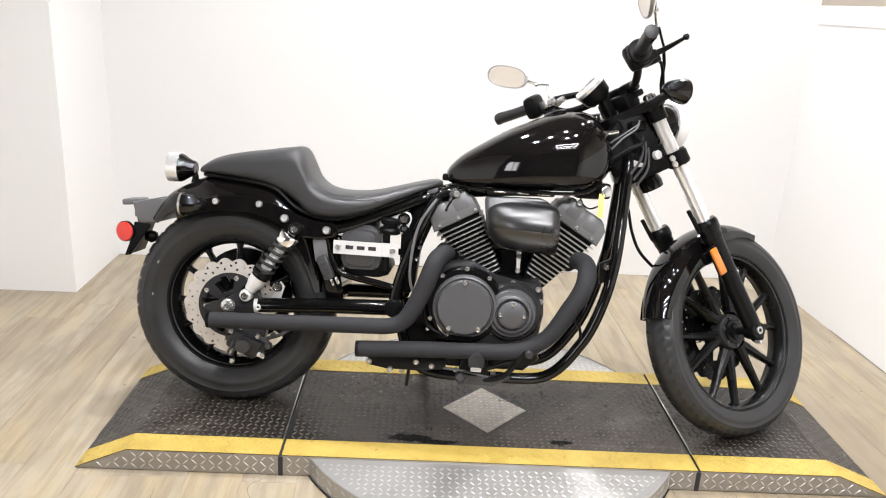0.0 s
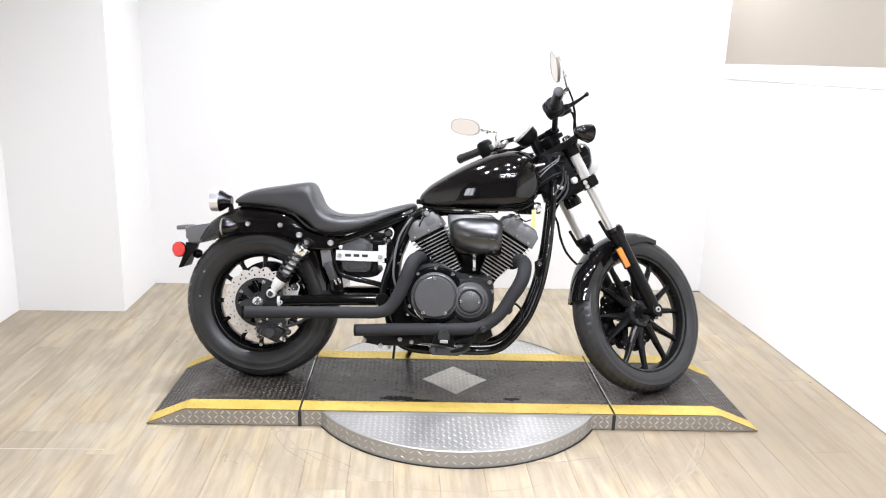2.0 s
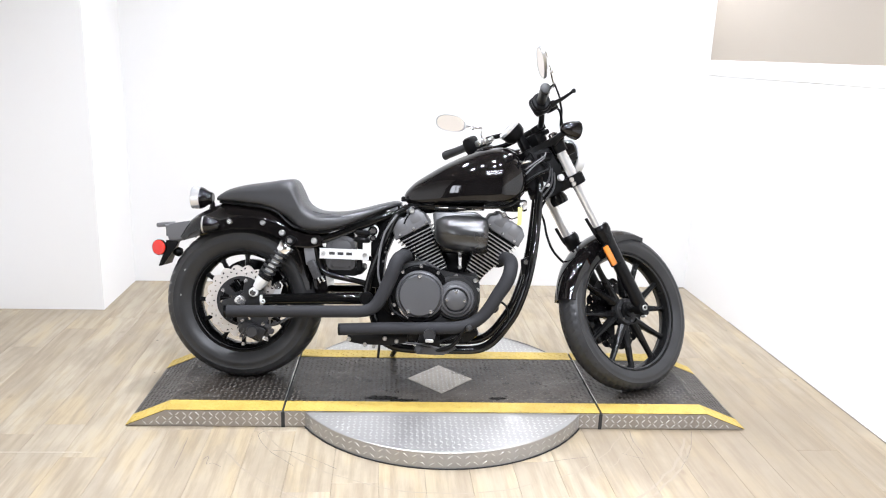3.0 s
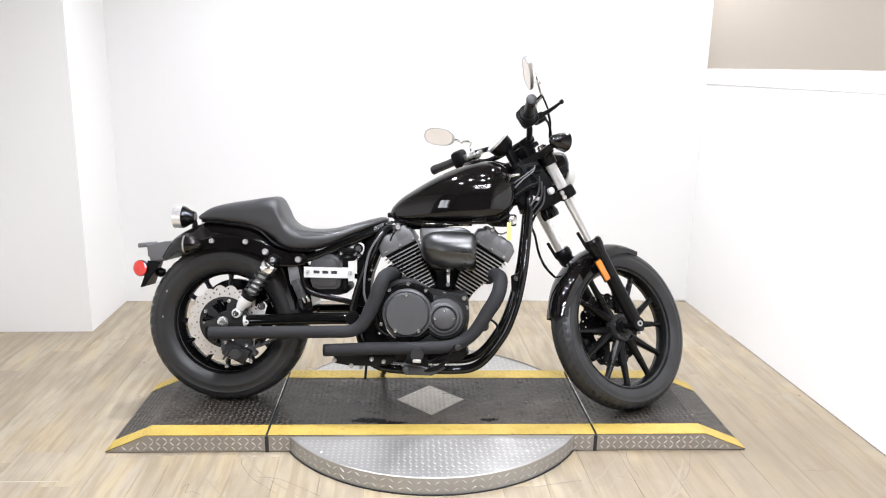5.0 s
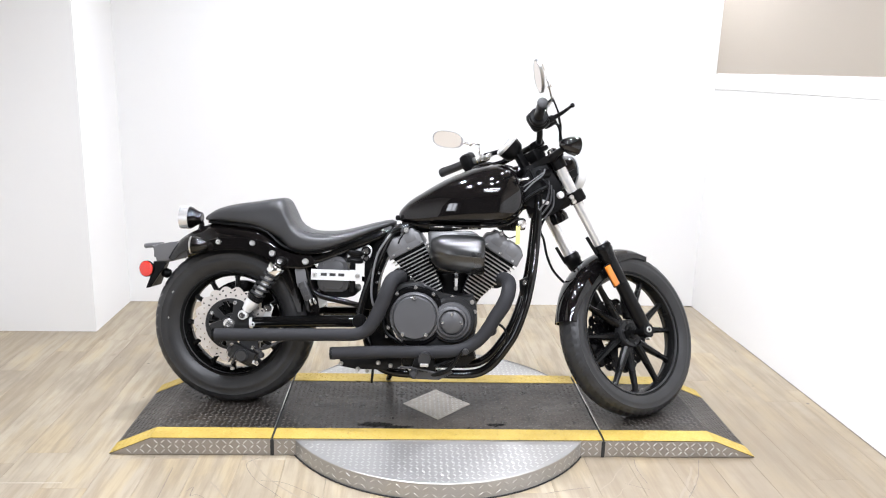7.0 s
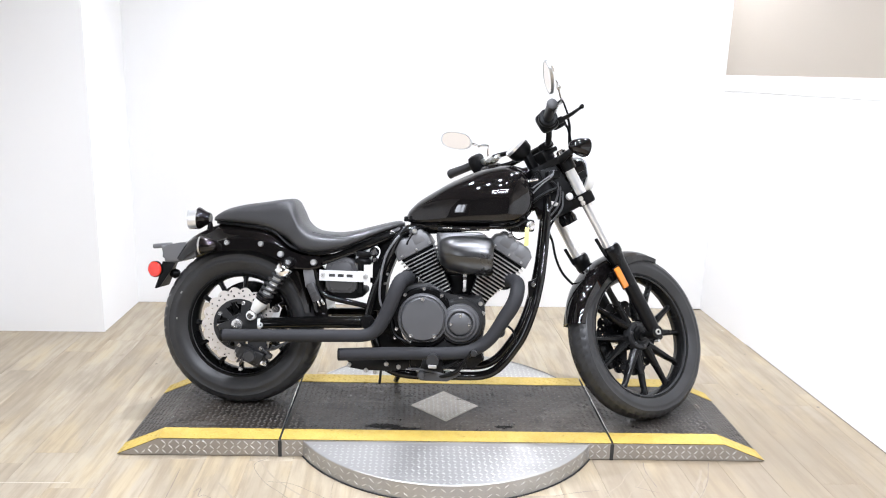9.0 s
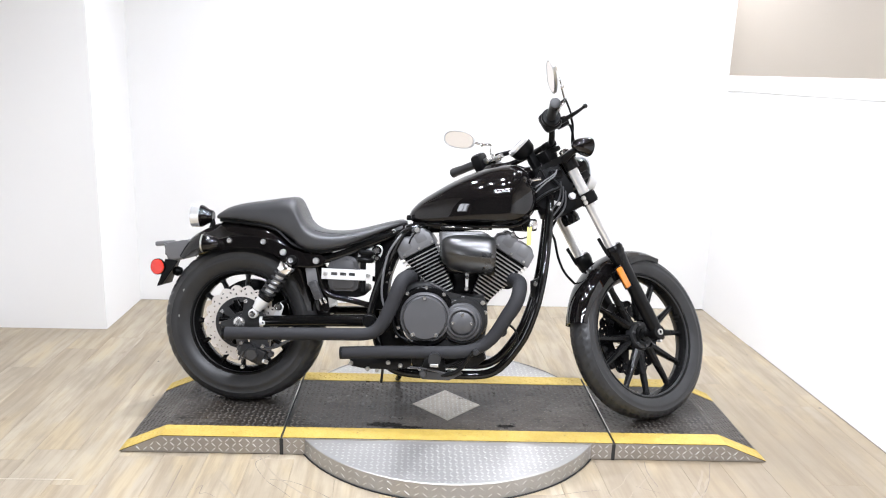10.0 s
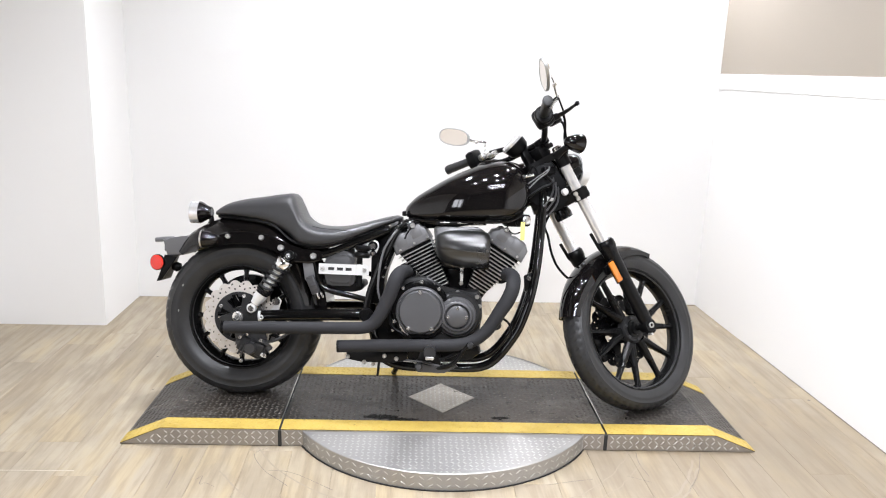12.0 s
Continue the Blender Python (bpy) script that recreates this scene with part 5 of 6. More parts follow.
for x, z, r in ((0.509, 0.609, 0.0125), (0.511, 0.580, 0.0085)):
    bolt("plate_bolt", (x, -0.090, z), r, plate_ob, mat=CHROME)
    part("bolt_washer", lathe([(r, 0.0), (r * 1.45, 0.0), (r * 1.45, 0.003), (r, 0.003)], (x, -0.088, z), (0, -1, 0), 20, True), PLASTIC, plate_ob)
part("reservoir_bracket", plate(rounded([(0.246, 0.534), (0.286, 0.536), (0.292, 0.500), (0.296, 0.478), (0.258, 0.466)], 0.006, 3), -0.112, -0.106, 0.002), HEAD, bike, "grey plastic reservoir bracket")
res = part("fluid_reservoir", box((0.289, -0.113, 0.454), (0.032, 0.026, 0.072), 0.005, Matrix.Rotation(radians(-24), 3, "Y")), GREYPLASTIC, bike, "dark grey brake fluid reservoir")
for k in range(5):
    part("reservoir_rib", box((0.276 + k * 0.0065, -0.1275, 0.481 - k * 0.0145), (0.026, 0.003, 0.003), 0.001, Matrix.Rotation(radians(-24), 3, "Y")), GREYPLASTIC, res)
part("brake_switch", add_box(box((0.311, -0.114, 0.412), (0.006, 0.018, 0.024), 0.002, Matrix.Rotation(radians(-24), 3, "Y")), (0.325, -0.114, 0.417), (0.006, 0.018, 0.024), 0.002, Matrix.Rotation(radians(-24), 3, "Y")), STEEL, bike, "metal forked clip under the reservoir")
part("side_hose", tube([(0.602, -0.11, 0.675), (0.586, -0.128, 0.652), (0.556, -0.132, 0.597), (0.541, -0.135, 0.515), (0.540, -0.135, 0.44), (0.560, -0.13, 0.38)], 0.0042, 8), HEAD, bike, "grey hose")
for x, z, r in ((0.556, 0.545, 0.008), (0.560, 0.528, 0.007), (0.552, 0.492, 0.006)):
    bolt("loom_clip", (x, -0.085, z), r, bike, mat=CHROME)
part("wire_loom", tube([(0.64, -0.07, 0.70), (0.60, -0.10, 0.68), (0.57, -0.11, 0.63), (0.55, -0.12, 0.56)], 0.007, 8), PLASTIC, bike)

# -- footrest, pedal, stand --
peg = part("footrest", tube([(0.747, -0.150, 0.238), (0.747, -0.245, 0.238)], 0.0225, 16, flat=1.05), RUBBER, bike, "black rubber footrest with steel tip")
part("footrest_tip", box((0.747, -0.244, 0.219), (0.030, 0.010, 0.012), 0.003), STEEL, peg)
part("footrest_mount", plate([(0.69, 0.16), (0.79, 0.155), (0.78, 0.235), (0.71, 0.235)], -0.168, -0.14, 0.005), SATIN, peg)
ped = part("brake_pedal", tube([(0.72, -0.15, 0.165), (0.79, -0.17, 0.17), (0.84, -0.19, 0.20), (0.875, -0.20, 0.258), (0.895, -0.215, 0.272)], 0.008, 10), SATIN, bike, "black brake pedal")
part("pedal_pad", lathe([(0.0, 0.0), (0.011, 0.0), (0.011, 0.03), (0.008, 0.033), (0.0, 0.033)], (0.893, -0.20, 0.268), (0, -1, 0), 16), RUBBER, ped)
part("belly_plate", plate([(0.62, 0.255), (0.92, 0.262), (0.935, 0.22), (0.89, 0.18), (0.66, 0.178)], -0.10, 0.10, 0.01), SATIN, bike)
part("brake_rod", tube([(0.80, -0.168, 0.172), (0.72, -0.168, 0.188), (0.655, -0.165, 0.192)], 0.0045, 8), GREYPLASTIC, ped, "dark brake rod")
part("pedal_pivot", lathe([(0.0, 0.0), (0.015, 0.0), (0.015, 0.02), (0.010, 0.026), (0.0, 0.026)], (0.705, -0.155, 0.170), (0, -1, 0), 20), GREYPLASTIC, ped)
part("pedal_web", plate([(0.70, 0.150), (0.80, 0.150), (0.85, 0.178), (0.835, 0.192), (0.77, 0.172), (0.70, 0.185)], -0.172, -0.162, 0.003), GREYPLASTIC, ped)
part("return_spring", tube([(0.78, -0.165, 0.20), (0.82, -0.165, 0.215), (0.86, -0.16, 0.235)], 0.006, 8), SATIN, ped)
for pts, r, mat in (([(0.60, -0.12, 0.40), (0.585, -0.135, 0.355), (0.60, -0.14, 0.31), (0.64, -0.14, 0.285)], 0.006, PLASTIC), ([(0.585, -0.11, 0.47), (0.60, -0.13, 0.43), (0.618, -0.14, 0.40)], 0.0045, STEEL), ([(0.99, -0.12, 0.37), (1.035, -0.125, 0.34), (1.045, -0.12, 0.29), (1.01, -0.11, 0.24)], 0.0045, PLASTIC)):
    part("engine_hose", tube(pts, r, 8), mat, bike, "thin engine hose")
for x, z, r in ((0.612, 0.335, 0.012), (0.628, 0.315, 0.008), (0.59, 0.385, 0.007), (0.60, 0.298, 0.007), (0.975, 0.335, 0.008)):
    bolt("engine_fitting", (x, -0.135, z), r, crank, mat=STEEL)
part("oil_filter_cap", lathe([(0.0, 0.0), (0.020, 0.0), (0.020, 0.014), (0.014, 0.02), (0.0, 0.02)], (0.985, -0.10, 0.33), (0.3, -1, 0), 24), CASE, crank)
part("side_stand", tube([(0.62, 0.10, 0.15), (0.59, 0.19, 0.08), (0.575, 0.255, 0.045)], 0.011, 10), SATIN, bike, "black side stand")
part("stand_foot", box((0.573, 0.262, 0.042), (0.05, 0.035, 0.007), 0.002, Matrix.Rotation(radians(9.5), 3, "X")), SATIN, bike)
part("stand_spring", tube([(0.552, -0.13, 0.175), (0.548, -0.13, 0.12)], 0.005, 8), SATIN, bike)
for x, z in ((0.53, 0.165), (0.69, 0.178), (0.80, 0.175)):
    bolt("lower_bolt", (x, -0.125, z), 0.008, bike)

# -- front: everything that turns with the steering --


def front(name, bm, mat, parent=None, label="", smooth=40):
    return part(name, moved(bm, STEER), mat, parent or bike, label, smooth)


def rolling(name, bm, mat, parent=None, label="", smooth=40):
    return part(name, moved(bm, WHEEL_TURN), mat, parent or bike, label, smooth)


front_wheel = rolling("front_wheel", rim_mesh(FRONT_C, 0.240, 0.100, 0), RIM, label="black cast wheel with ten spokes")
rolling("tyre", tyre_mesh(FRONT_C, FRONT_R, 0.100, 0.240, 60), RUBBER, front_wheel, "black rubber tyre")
rolling("hub", lathe([(0.0, -0.080), (0.011, -0.080), (0.012, -0.040), (0.024, -0.036), (0.026, -0.028), (0.036, -0.026), (0.036, 0.035), (0.030, 0.060), (0.0, 0.060)], FRONT_C, (0, 1, 0), 32), RIM, front_wheel)
for k in range(6):
    for s in (-1, 1):
        a = radians(49 + 60 * k)
        rolling("spoke", spoke_mesh(FRONT_C, 0.240, 0.0, a + s * 0.085, a + s * 0.245, 0.0165, 0.0075, 0.060), RIM, front_wheel)
fh = lambda i, j: (j == 1 and i % 6 == 0) or (j == 3 and i % 6 == 3)
for k in range(6):
    a = radians(19 + 60 * k)
    rolling("hub_bolt", lathe([(0.0, 0.0), (0.0055, 0.0), (0.0055, 0.005), (0.0, 0.006)], (FRONT_C[0] + 0.043 * math.cos(a), -0.020, FRONT_C[2] + 0.043 * math.sin(a)), (0, -1, 0), 10), GREYPLASTIC, front_wheel)
rolling("hub_flange", lathe([(0.030, -0.020), (0.050, -0.020), (0.054, -0.014), (0.054, 0.014), (0.030, 0.014)], FRONT_C, (0, 1, 0), 36, True), CASE, front_wheel)
rolling("brake_disc", add_disc(bmesh.new(), FRONT_C, 0.105, 0.145, 0.058, 0.063, 120, 5, fh, 0.004, 20), SATIN, front_wheel, "dark scalloped front brake disc", 30)
rolling("disc_carrier", add_disc(bmesh.new(), FRONT_C, 0.030, 0.106, 0.055, 0.060, 40, 4, lambda i, j: j in (1, 2) and i % 8 in (2, 3, 4, 5)), SATIN, front_wheel, "", 30)
front("front_caliper", box((-0.095, 0.065, 0.345), (0.05, 0.06, 0.11), 0.012), SATIN, label="black front brake caliper")


def fork(s):
    v = s * 0.100
    leg = front("fork_tube", lathe([(0.0, 0.66), (0.0205, 0.66), (0.0205, 1.10), (0.0, 1.10)], (0.036, v, 0), (0, 0, 1), 28), FORK, label="polished chrome fork tube")
    front("fork_lower", lathe([(0.0, 0.325), (0.018, 0.325), (0.024, 0.345), (0.026, 0.40), (0.0255, 0.55), (0.028, 0.66), (0.031, 0.67), (0.031, 0.685), (0.034, 0.69), (0.034, 0.712), (0.029, 0.722), (0.0, 0.722)], (0.040, v, 0), (0, 0, 1), 28), SATIN, leg, "black fork lower leg")
    front("axle_lug", lathe([(0.0, -0.022), (0.024, -0.022), (0.026, -0.018), (0.026, 0.018), (0.0, 0.018)], (0.036, v, 0.357), (0, 1, 0), 24), SATIN, leg)
    bm = lathe([(0.0, 0.0), (0.011, 0.0), (0.011, 0.005), (0.007, 0.006), (0.006, 0.001), (0.0, 0.001)], (0.036, v + s * 0.022, 0.357), (0, s, 0), 18)
    front("axle_end", bm, STEEL, leg, "steel axle end")
    front("pinch_bolt", lathe([(0.0, 0.0), (0.005, 0.0), (0.005, 0.02), (0.0, 0.02)], (0.015, v + s * 0.012, 0.33), (0, s, 0), 12), STEEL, leg)
    front("fender_stay", box((0.0, v, 0.735), (0.010, 0.012, 0.075), 0.003, Matrix.Rotation(radians(-4), 3, "Y")), PLASTIC, leg)
    front("fender_mount", box((0.02, s * 0.078, 0.615), (0.055, 0.02, 0.035), 0.004), SATIN, leg)


both(fork)


def triple(w, u0, thick, name):
    out = rounded([(-0.045, -0.03), (0.0, -0.045), (0.05, -0.132), (0.085, -0.132), (0.085, -0.07), (0.07, 0.0), (0.085, 0.07), (0.085, 0.132), (0.05, 0.132), (0.0, 0.045), (-0.045, 0.03)], 0.02, 3)
    bm = bmesh.new()
    add_rings(bm, [[(x - 0.02, y, w) for x, y in out], [(x - 0.02, y, w + thick) for x, y in out]])
    return front(name, bm, SATIN, label="black triple clamp")


tc = triple(1.082, 0, 0.026, "upper_triple_clamp")
lc = triple(0.905, 0, 0.034, "lower_triple_clamp")
for s in (-1, 1):
    front("fork_cap", lathe([(0.0, 1.105), (0.019, 1.105), (0.019, 1.118), (0.012, 1.124), (0.0, 1.124)], (0.04, s * 0.1, 0), (0, 0, 1), 20), CHROME, tc)
    front("clamp_collar", lathe([(0.021, 0.900), (0.031, 0.900), (0.031, 0.944), (0.021, 0.944)], (0.04, s * 0.1, 0), (0, 0, 1), 24, True), SATIN, lc)
    for w in (0.912, 0.930):
        front("clamp_bolt", lathe([(0.0, 0.0), (0.009, 0.0), (0.009, 0.006), (0.0, 0.007)], (0.005, s * 0.118, w), (0, s, 0), 12), STEEL, lc)
ff = []
for k in range(15):
    a = radians(144 - k * (144 - 43) / 14)
    ff.append((FRONT_C[0] + 0.333 * math.cos(a), FRONT_C[2] + 0.333 * math.sin(a)))
rolling("front_fender", fender_mesh(ff, 0.064, 0.062, crown=0.024, flare=0.0, taper=lambda f: (0.82 + 0.18 * min(1, f * 4, (1 - f) * 4), 0.55 + 0.45 * min(1, f * 3.5, (1 - f) * 3))), PAINT, label="gloss black front fender")
amber = front("amber_reflector", box((0.002, -0.122, 0.603), (0.026, 0.010, 0.082), 0.004), AMBER, label="amber side reflector")
front("reflector_frame", box((0.004, -0.116, 0.603), (0.032, 0.006, 0.090), 0.002), PLASTIC, amber)

# headlight
HL, FWD = (0.141, 0, 1.006), (0.866, 0, -0.5)
shell = lathe([(0.0, -0.125), (0.022, -0.122), (0.043, -0.105), (0.058, -0.07), (0.066, -0.03), (0.069, 0.0), (0.0685, 0.002), (0.064, -0.03), (0.0, -0.10)], HL, FWD, 40)
hl = front("headlight", shell, PAINT, label="round headlight in a gloss black bullet shell")
front("headlight_ring", lathe([(0.0685, -0.006), (0.078, -0.006), (0.082, 0.003), (0.082, 0.022), (0.077, 0.032), (0.070, 0.032)], HL, FWD, 40, True), ALLOY, hl, "bright chrome headlight ring")
front("headlight_reflector", lathe([(0.006, -0.085), (0.030, -0.07), (0.052, -0.04), (0.066, 0.0), (0.064, 0.0), (0.050, -0.043), (0.028, -0.075), (0.006, -0.09)], HL, FWD, 36, True), CHROME, hl)
front("headlight_lens", lathe([(0.0, 0.036), (0.030, 0.034), (0.055, 0.027), (0.068, 0.020), (0.066, 0.015), (0.054, 0.022), (0.030, 0.029), (0.0, 0.031)], HL, FWD, 36), GLASS, hl, "clear glass lens")
front("headlight_bracket", box((0.095, 0, 1.00), (0.06, 0.15, 0.03), 0.006), SATIN, hl)


def front_signal(s):
    c = (0.078, s * 0.185, 1.090)
    sh, ri, le = bullet(c, 0.035, 0.068, 0.005, axis=FWD)
    sg = front("front_signal", sh, PAINT, label="black bullet turn signal")
    front("signal_ring", ri, PAINT, sg)
    front("lens", le, SMOKE, sg, "smoked lens")
    front("signal_stem", tube([(0.045, s * 0.185, 1.10), (0.02, s * 0.16, 1.10), (0.01, s * 0.115, 1.09)], [0.010, 0.012, 0.016], 12), SATIN, sg)
    front("stem_clamp", lathe([(0.0, -0.02), (0.026, -0.02), (0.026, 0.02), (0.0, 0.02)], (0.04, s * 0.10, 1.062), (0, 0, 1), 24), SATIN, sg)


both(front_signal)

# handlebar
BAR = [(0.018, 0, 1.165), (0.015, 0.08, 1.165), (-0.028, 0.15, 1.170), (-0.058, 0.215, 1.196), (-0.082, 0.27, 1.235), (-0.128, 0.385, 1.258)]
RIGHT_SHIFT = Vector((0.045, 0.058, 0.004))       # shifts the bar's right end to fit the camera's view


def fit_right_end(p):
    """Shift a point near the bar's right end to fit the camera's view."""
    p = Vector(p)
    return p + RIGHT_SHIFT * min(1, max(0, (-p.y - 0.10) / 0.14))


bar = front("handlebar", tube([fit_right_end((u, -v, w)) for u, v, w in BAR[::-1]] + BAR[1:], 0.0112, 14), SATIN, label="black handlebar")
front("bar_riser", box((0.018, -0.05, 1.138), (0.034, 0.034, 0.075), 0.008), SATIN, bar)
front("bar_riser", box((0.018, 0.05, 1.138), (0.034, 0.034, 0.075), 0.008), SATIN, bar)


def controls(s):
    g0, g1 = Vector((-0.084, s * 0.275, 1.236)), Vector((-0.131, s * 0.388, 1.249 if s > 0 else 1.268))
    g0, g1 = fit_right_end(g0), fit_right_end(g1)
    d = (g1 - g0).normalized()
    gl = (g1 - g0).length
    grip = front("hand_grip", lathe([(0.0, 0.0), (0.017, 0.0)] + [(0.0165 + (0.0012 if k % 2 else 0), gl * (k + 1) / 22) for k in range(20)] + [(0.0185, gl * 0.97), (0.0185, gl + 0.004), (0.012, gl + 0.007), (0.0, gl + 0.007)], g0, d, 20), RUBBER, bar, "black ribbed rubber grip")
    c = g0 - d * 0.022
    rot = d.to_track_quat("X", "Z").to_matrix()
    sw = front("switch_housing", box(c, (0.048, 0.068, 0.072), 0.016, rot), PLASTIC, bar, "black switch housing")
    if s < 0:
        front("throttle_drum", lathe([(0.0, -0.006), (0.032, -0.006), (0.034, 0.0), (0.034, 0.012), (0.03, 0.016), (0.0, 0.016)], g0, d, 24), PLASTIC, bar)
        front("brake_reservoir", box(fit_right_end((0.0, -0.215, 1.205)), (0.035, 0.045, 0.03), 0.007), SATIN, bar, "black brake reservoir")
    lv = [Vector((-0.03, s * 0.235, 1.216)), Vector((0.002, s * 0.245, 1.214)), Vector((0.020, s * 0.268, 1.214)), Vector((0.023, s * 0.310, 1.216)), Vector((0.019, s * 0.345, 1.218))]
    lv = [fit_right_end(p) for p in lv]
    front("lever", tube(lv, [0.012, 0.011, 0.0095, 0.0075, 0.006], 10, flat=0.8), SATIN, bar, "black lever")
    e = lv[-1]
    front("lever_ball", lathe([(0.0, -0.010), (0.006, -0.008), (0.009, 0.0), (0.006, 0.008), (0.0, 0.010)], e, d, 16), SATIN, bar)
    front("lever_perch", box(fit_right_end((-0.022, s * 0.236, 1.214)), (0.05, 0.030, 0.026), 0.006), SATIN, bar)


both(controls)
perch = front("clutch_perch", add_box(box((-0.050, 0.222, 1.226), (0.050, 0.05, 0.026), 0.008), (-0.026, 0.19, 1.216), (0.034, 0.04, 0.020), 0.006), STEEL, bar, "bare metal clutch perch")
front("bar_wiring", tube([(-0.07, 0.25, 1.235), (-0.02, 0.19, 1.222), (0.02, 0.12, 1.20), (0.03, 0.06, 1.17)], 0.010, 10), PLASTIC, bar)


def mirror(s):
    base = Vector((-0.030, s * 0.240, 1.225))
    neck = Vector((-0.004, s * 0.292, 1.297)) if s > 0 else Vector((0.004, -0.300, 1.318))
    c = Vector((-0.044 if s > 0 else -0.066, s * 0.362, 1.362 if s > 0 else 1.357))
    base, neck, c = fit_right_end(base), fit_right_end(neck), fit_right_end(c)
    stem = front("mirror", tube([base, base + Vector((0.02, s * 0.010, 0.03)), fit_right_end((0.018, s * 0.268, 1.272)), fit_right_end((0.015, s * 0.274, 1.284)), neck], 0.0052, 10), CHROME, label="chrome oval rear-view mirror on a thin stem")
    n = Vector((-0.80, -s * (0.50 if s > 0 else 0.38), 0.12)).normalized()       # towards the rider
    a = Vector((-0.48, s, 0.74))
    a = (a - n * a.dot(n)).normalized()
    b = n.cross(a)
    ring = lambda k, off, sx: [c + n * off + (a * 0.070 * math.copysign(abs(math.cos(t)) ** 0.8, math.cos(t)) + b * 0.035 * math.copysign(abs(math.sin(t)) ** 0.8, math.sin(t))) * sx for t in (2 * math.pi * i / 32 for i in range(32))]
    bm = bmesh.new()
    add_rings(bm, [ring(0, -0.016, 0.25), ring(0, -0.015, 0.6), ring(0, -0.010, 0.88), ring(0, -0.002, 1.0), ring(0, 0.005, 1.0), ring(0, 0.006, 0.96)])
    front("mirror_shell", bm, CHROME, stem, "chrome mirror shell", 60)
    bm = bmesh.new()
    add_rings(bm, [ring(0, 0.006, 0.94), ring(0, 0.0072, 0.93)])
    front("mirror_glass", bm, MIRROR, stem)
    bm = bmesh.new()
    add_rings(bm, [ring(0, -0.004, 0.99), ring(0, -0.003, 1.03), ring(0, 0.0060, 1.03), ring(0, 0.0080, 1.00), ring(0, 0.0080, 0.955), ring(0, 0.0035, 0.955)], close=True)
    front("mirror_rim", bm, RIMSTEEL, stem, "thin grey metal mirror rim")
    front("mirror_joint", lathe([(0.0, -0.009), (0.007, -0.007), (0.009, 0.0), (0.007, 0.007), (0.0, 0.009)], neck, (0, 0, 1), 14), CHROME, stem)
    front("mirror_arm", tube([neck, neck.lerp(c, 0.55) - n * 0.012, c - n * 0.013], 0.005, 8), CHROME, stem)


both(mirror)

# speedometer
MC, MD = (-0.046, 0.012, 1.206), (-0.30, 0.12, 0.95)
meter = front("speedometer", lathe([(0.0, -0.045), (0.030, -0.043), (0.042, -0.03), (0.047, 0.0), (0.047, 0.008), (0.042, 0.010), (0.042, 0.004), (0.0, 0.004)], MC, MD, 36), PLASTIC, label="round black speedometer")
front("meter_bezel", lathe([(0.033, 0.008), (0.0485, 0.000), (0.0495, 0.010), (0.044, 0.0165), (0.033, 0.0175)], MC, MD, 36, True), FORK, meter, "chrome bezel")
front("meter_glass", lathe([(0.0, 0.008), (0.034, 0.008), (0.034, 0.0135), (0.0, 0.0145)], MC, MD, 32), SMOKE, meter)
front("meter_bracket", box((-0.03, 0, 1.135), (0.03, 0.03, 0.08), 0.006), SATIN, meter)

# clutter at the steering head
front("cable_guide", box((-0.02, -0.07, 1.055), (0.05, 0.03, 0.03), 0.006, Matrix.Rotation(radians(20), 3, "Y")), SATIN, label="black cable guide")
front("riser_bridge", box((0.012, 0.0, 1.128), (0.045, 0.13, 0.05), 0.008), SATIN)
front("steering_lock", box((-0.03, 0.0, 1.075), (0.06, 0.05, 0.045), 0.008), SATIN)
front("lower_cowl", box((0.03, 0.0, 0.935), (0.07, 0.12, 0.07), 0.012), SATIN, label="black lower steering cover")
front("top_nut", lathe([(0.0, 0.0), (0.016, 0.0), (0.016, 0.010), (0.010, 0.014), (0.0, 0.014)], (0.0, 0, 1.108), (0, 0, 1), 16), CHROME)
front("brake_union", lathe([(0.0, 0.0), (0.012, 0.0), (0.012, 0.02), (0.008, 0.026), (0.0, 0.026)], (0.035, -0.05, 1.118), (0, -0.4, 1), 14), CHROME)
for x, y, z, r in ((0.052, -0.040, 1.146, 0.011), (0.030, -0.050, 1.146, 0.008), (0.050, 0.030, 1.150, 0.010)):
    front("clamp_nut", lathe([(0.0, 0.0), (r, 0.0), (r, 0.012), (r * 0.7, 0.016), (0.0, 0.016)], (x, y, z), (0.3, -0.5, 0.8), 12), CHROME, bar)
front("clamp_bridge", box((0.036, -0.005, 1.137), (0.050, 0.13, 0.020), 0.006), SATIN, bar)
front("bar_clamp", box((0.022, -0.062, 1.163), (0.040, 0.052, 0.030), 0.009), SATIN, bar)
# cables, hoses, ignition
for i, (pts, r) in enumerate((
    ([(-0.02, -0.245, 1.205), (0.02, -0.225, 1.185), (0.045, -0.18, 1.145), (0.055, -0.13, 1.10), (0.02, -0.06, 1.03), (-0.06, -0.05, 0.95)], 0.0048),
    ([(0.018, -0.255, 1.21), (0.036, -0.215, 1.175), (0.046, -0.16, 1.13), (0.058, -0.11, 1.07), (0.02, -0.06, 0.98), (-0.07, -0.05, 0.91)], 0.0048),
    ([(-0.045, -0.285, 1.262), (-0.020, -0.296, 1.272), (0.002, -0.288, 1.272), (0.018, -0.268, 1.250), (0.022, -0.258, 1.222)], 0.0036),
    ([(-0.03, 0.24, 1.21), (0.05, 0.18, 1.13), (0.06, 0.08, 1.03), (-0.04, 0.02, 0.95)], 0.0048),
)):
    front("control_cable", tube([fit_right_end(p) for p in pts], r, 8), PLASTIC, label="black control cable")
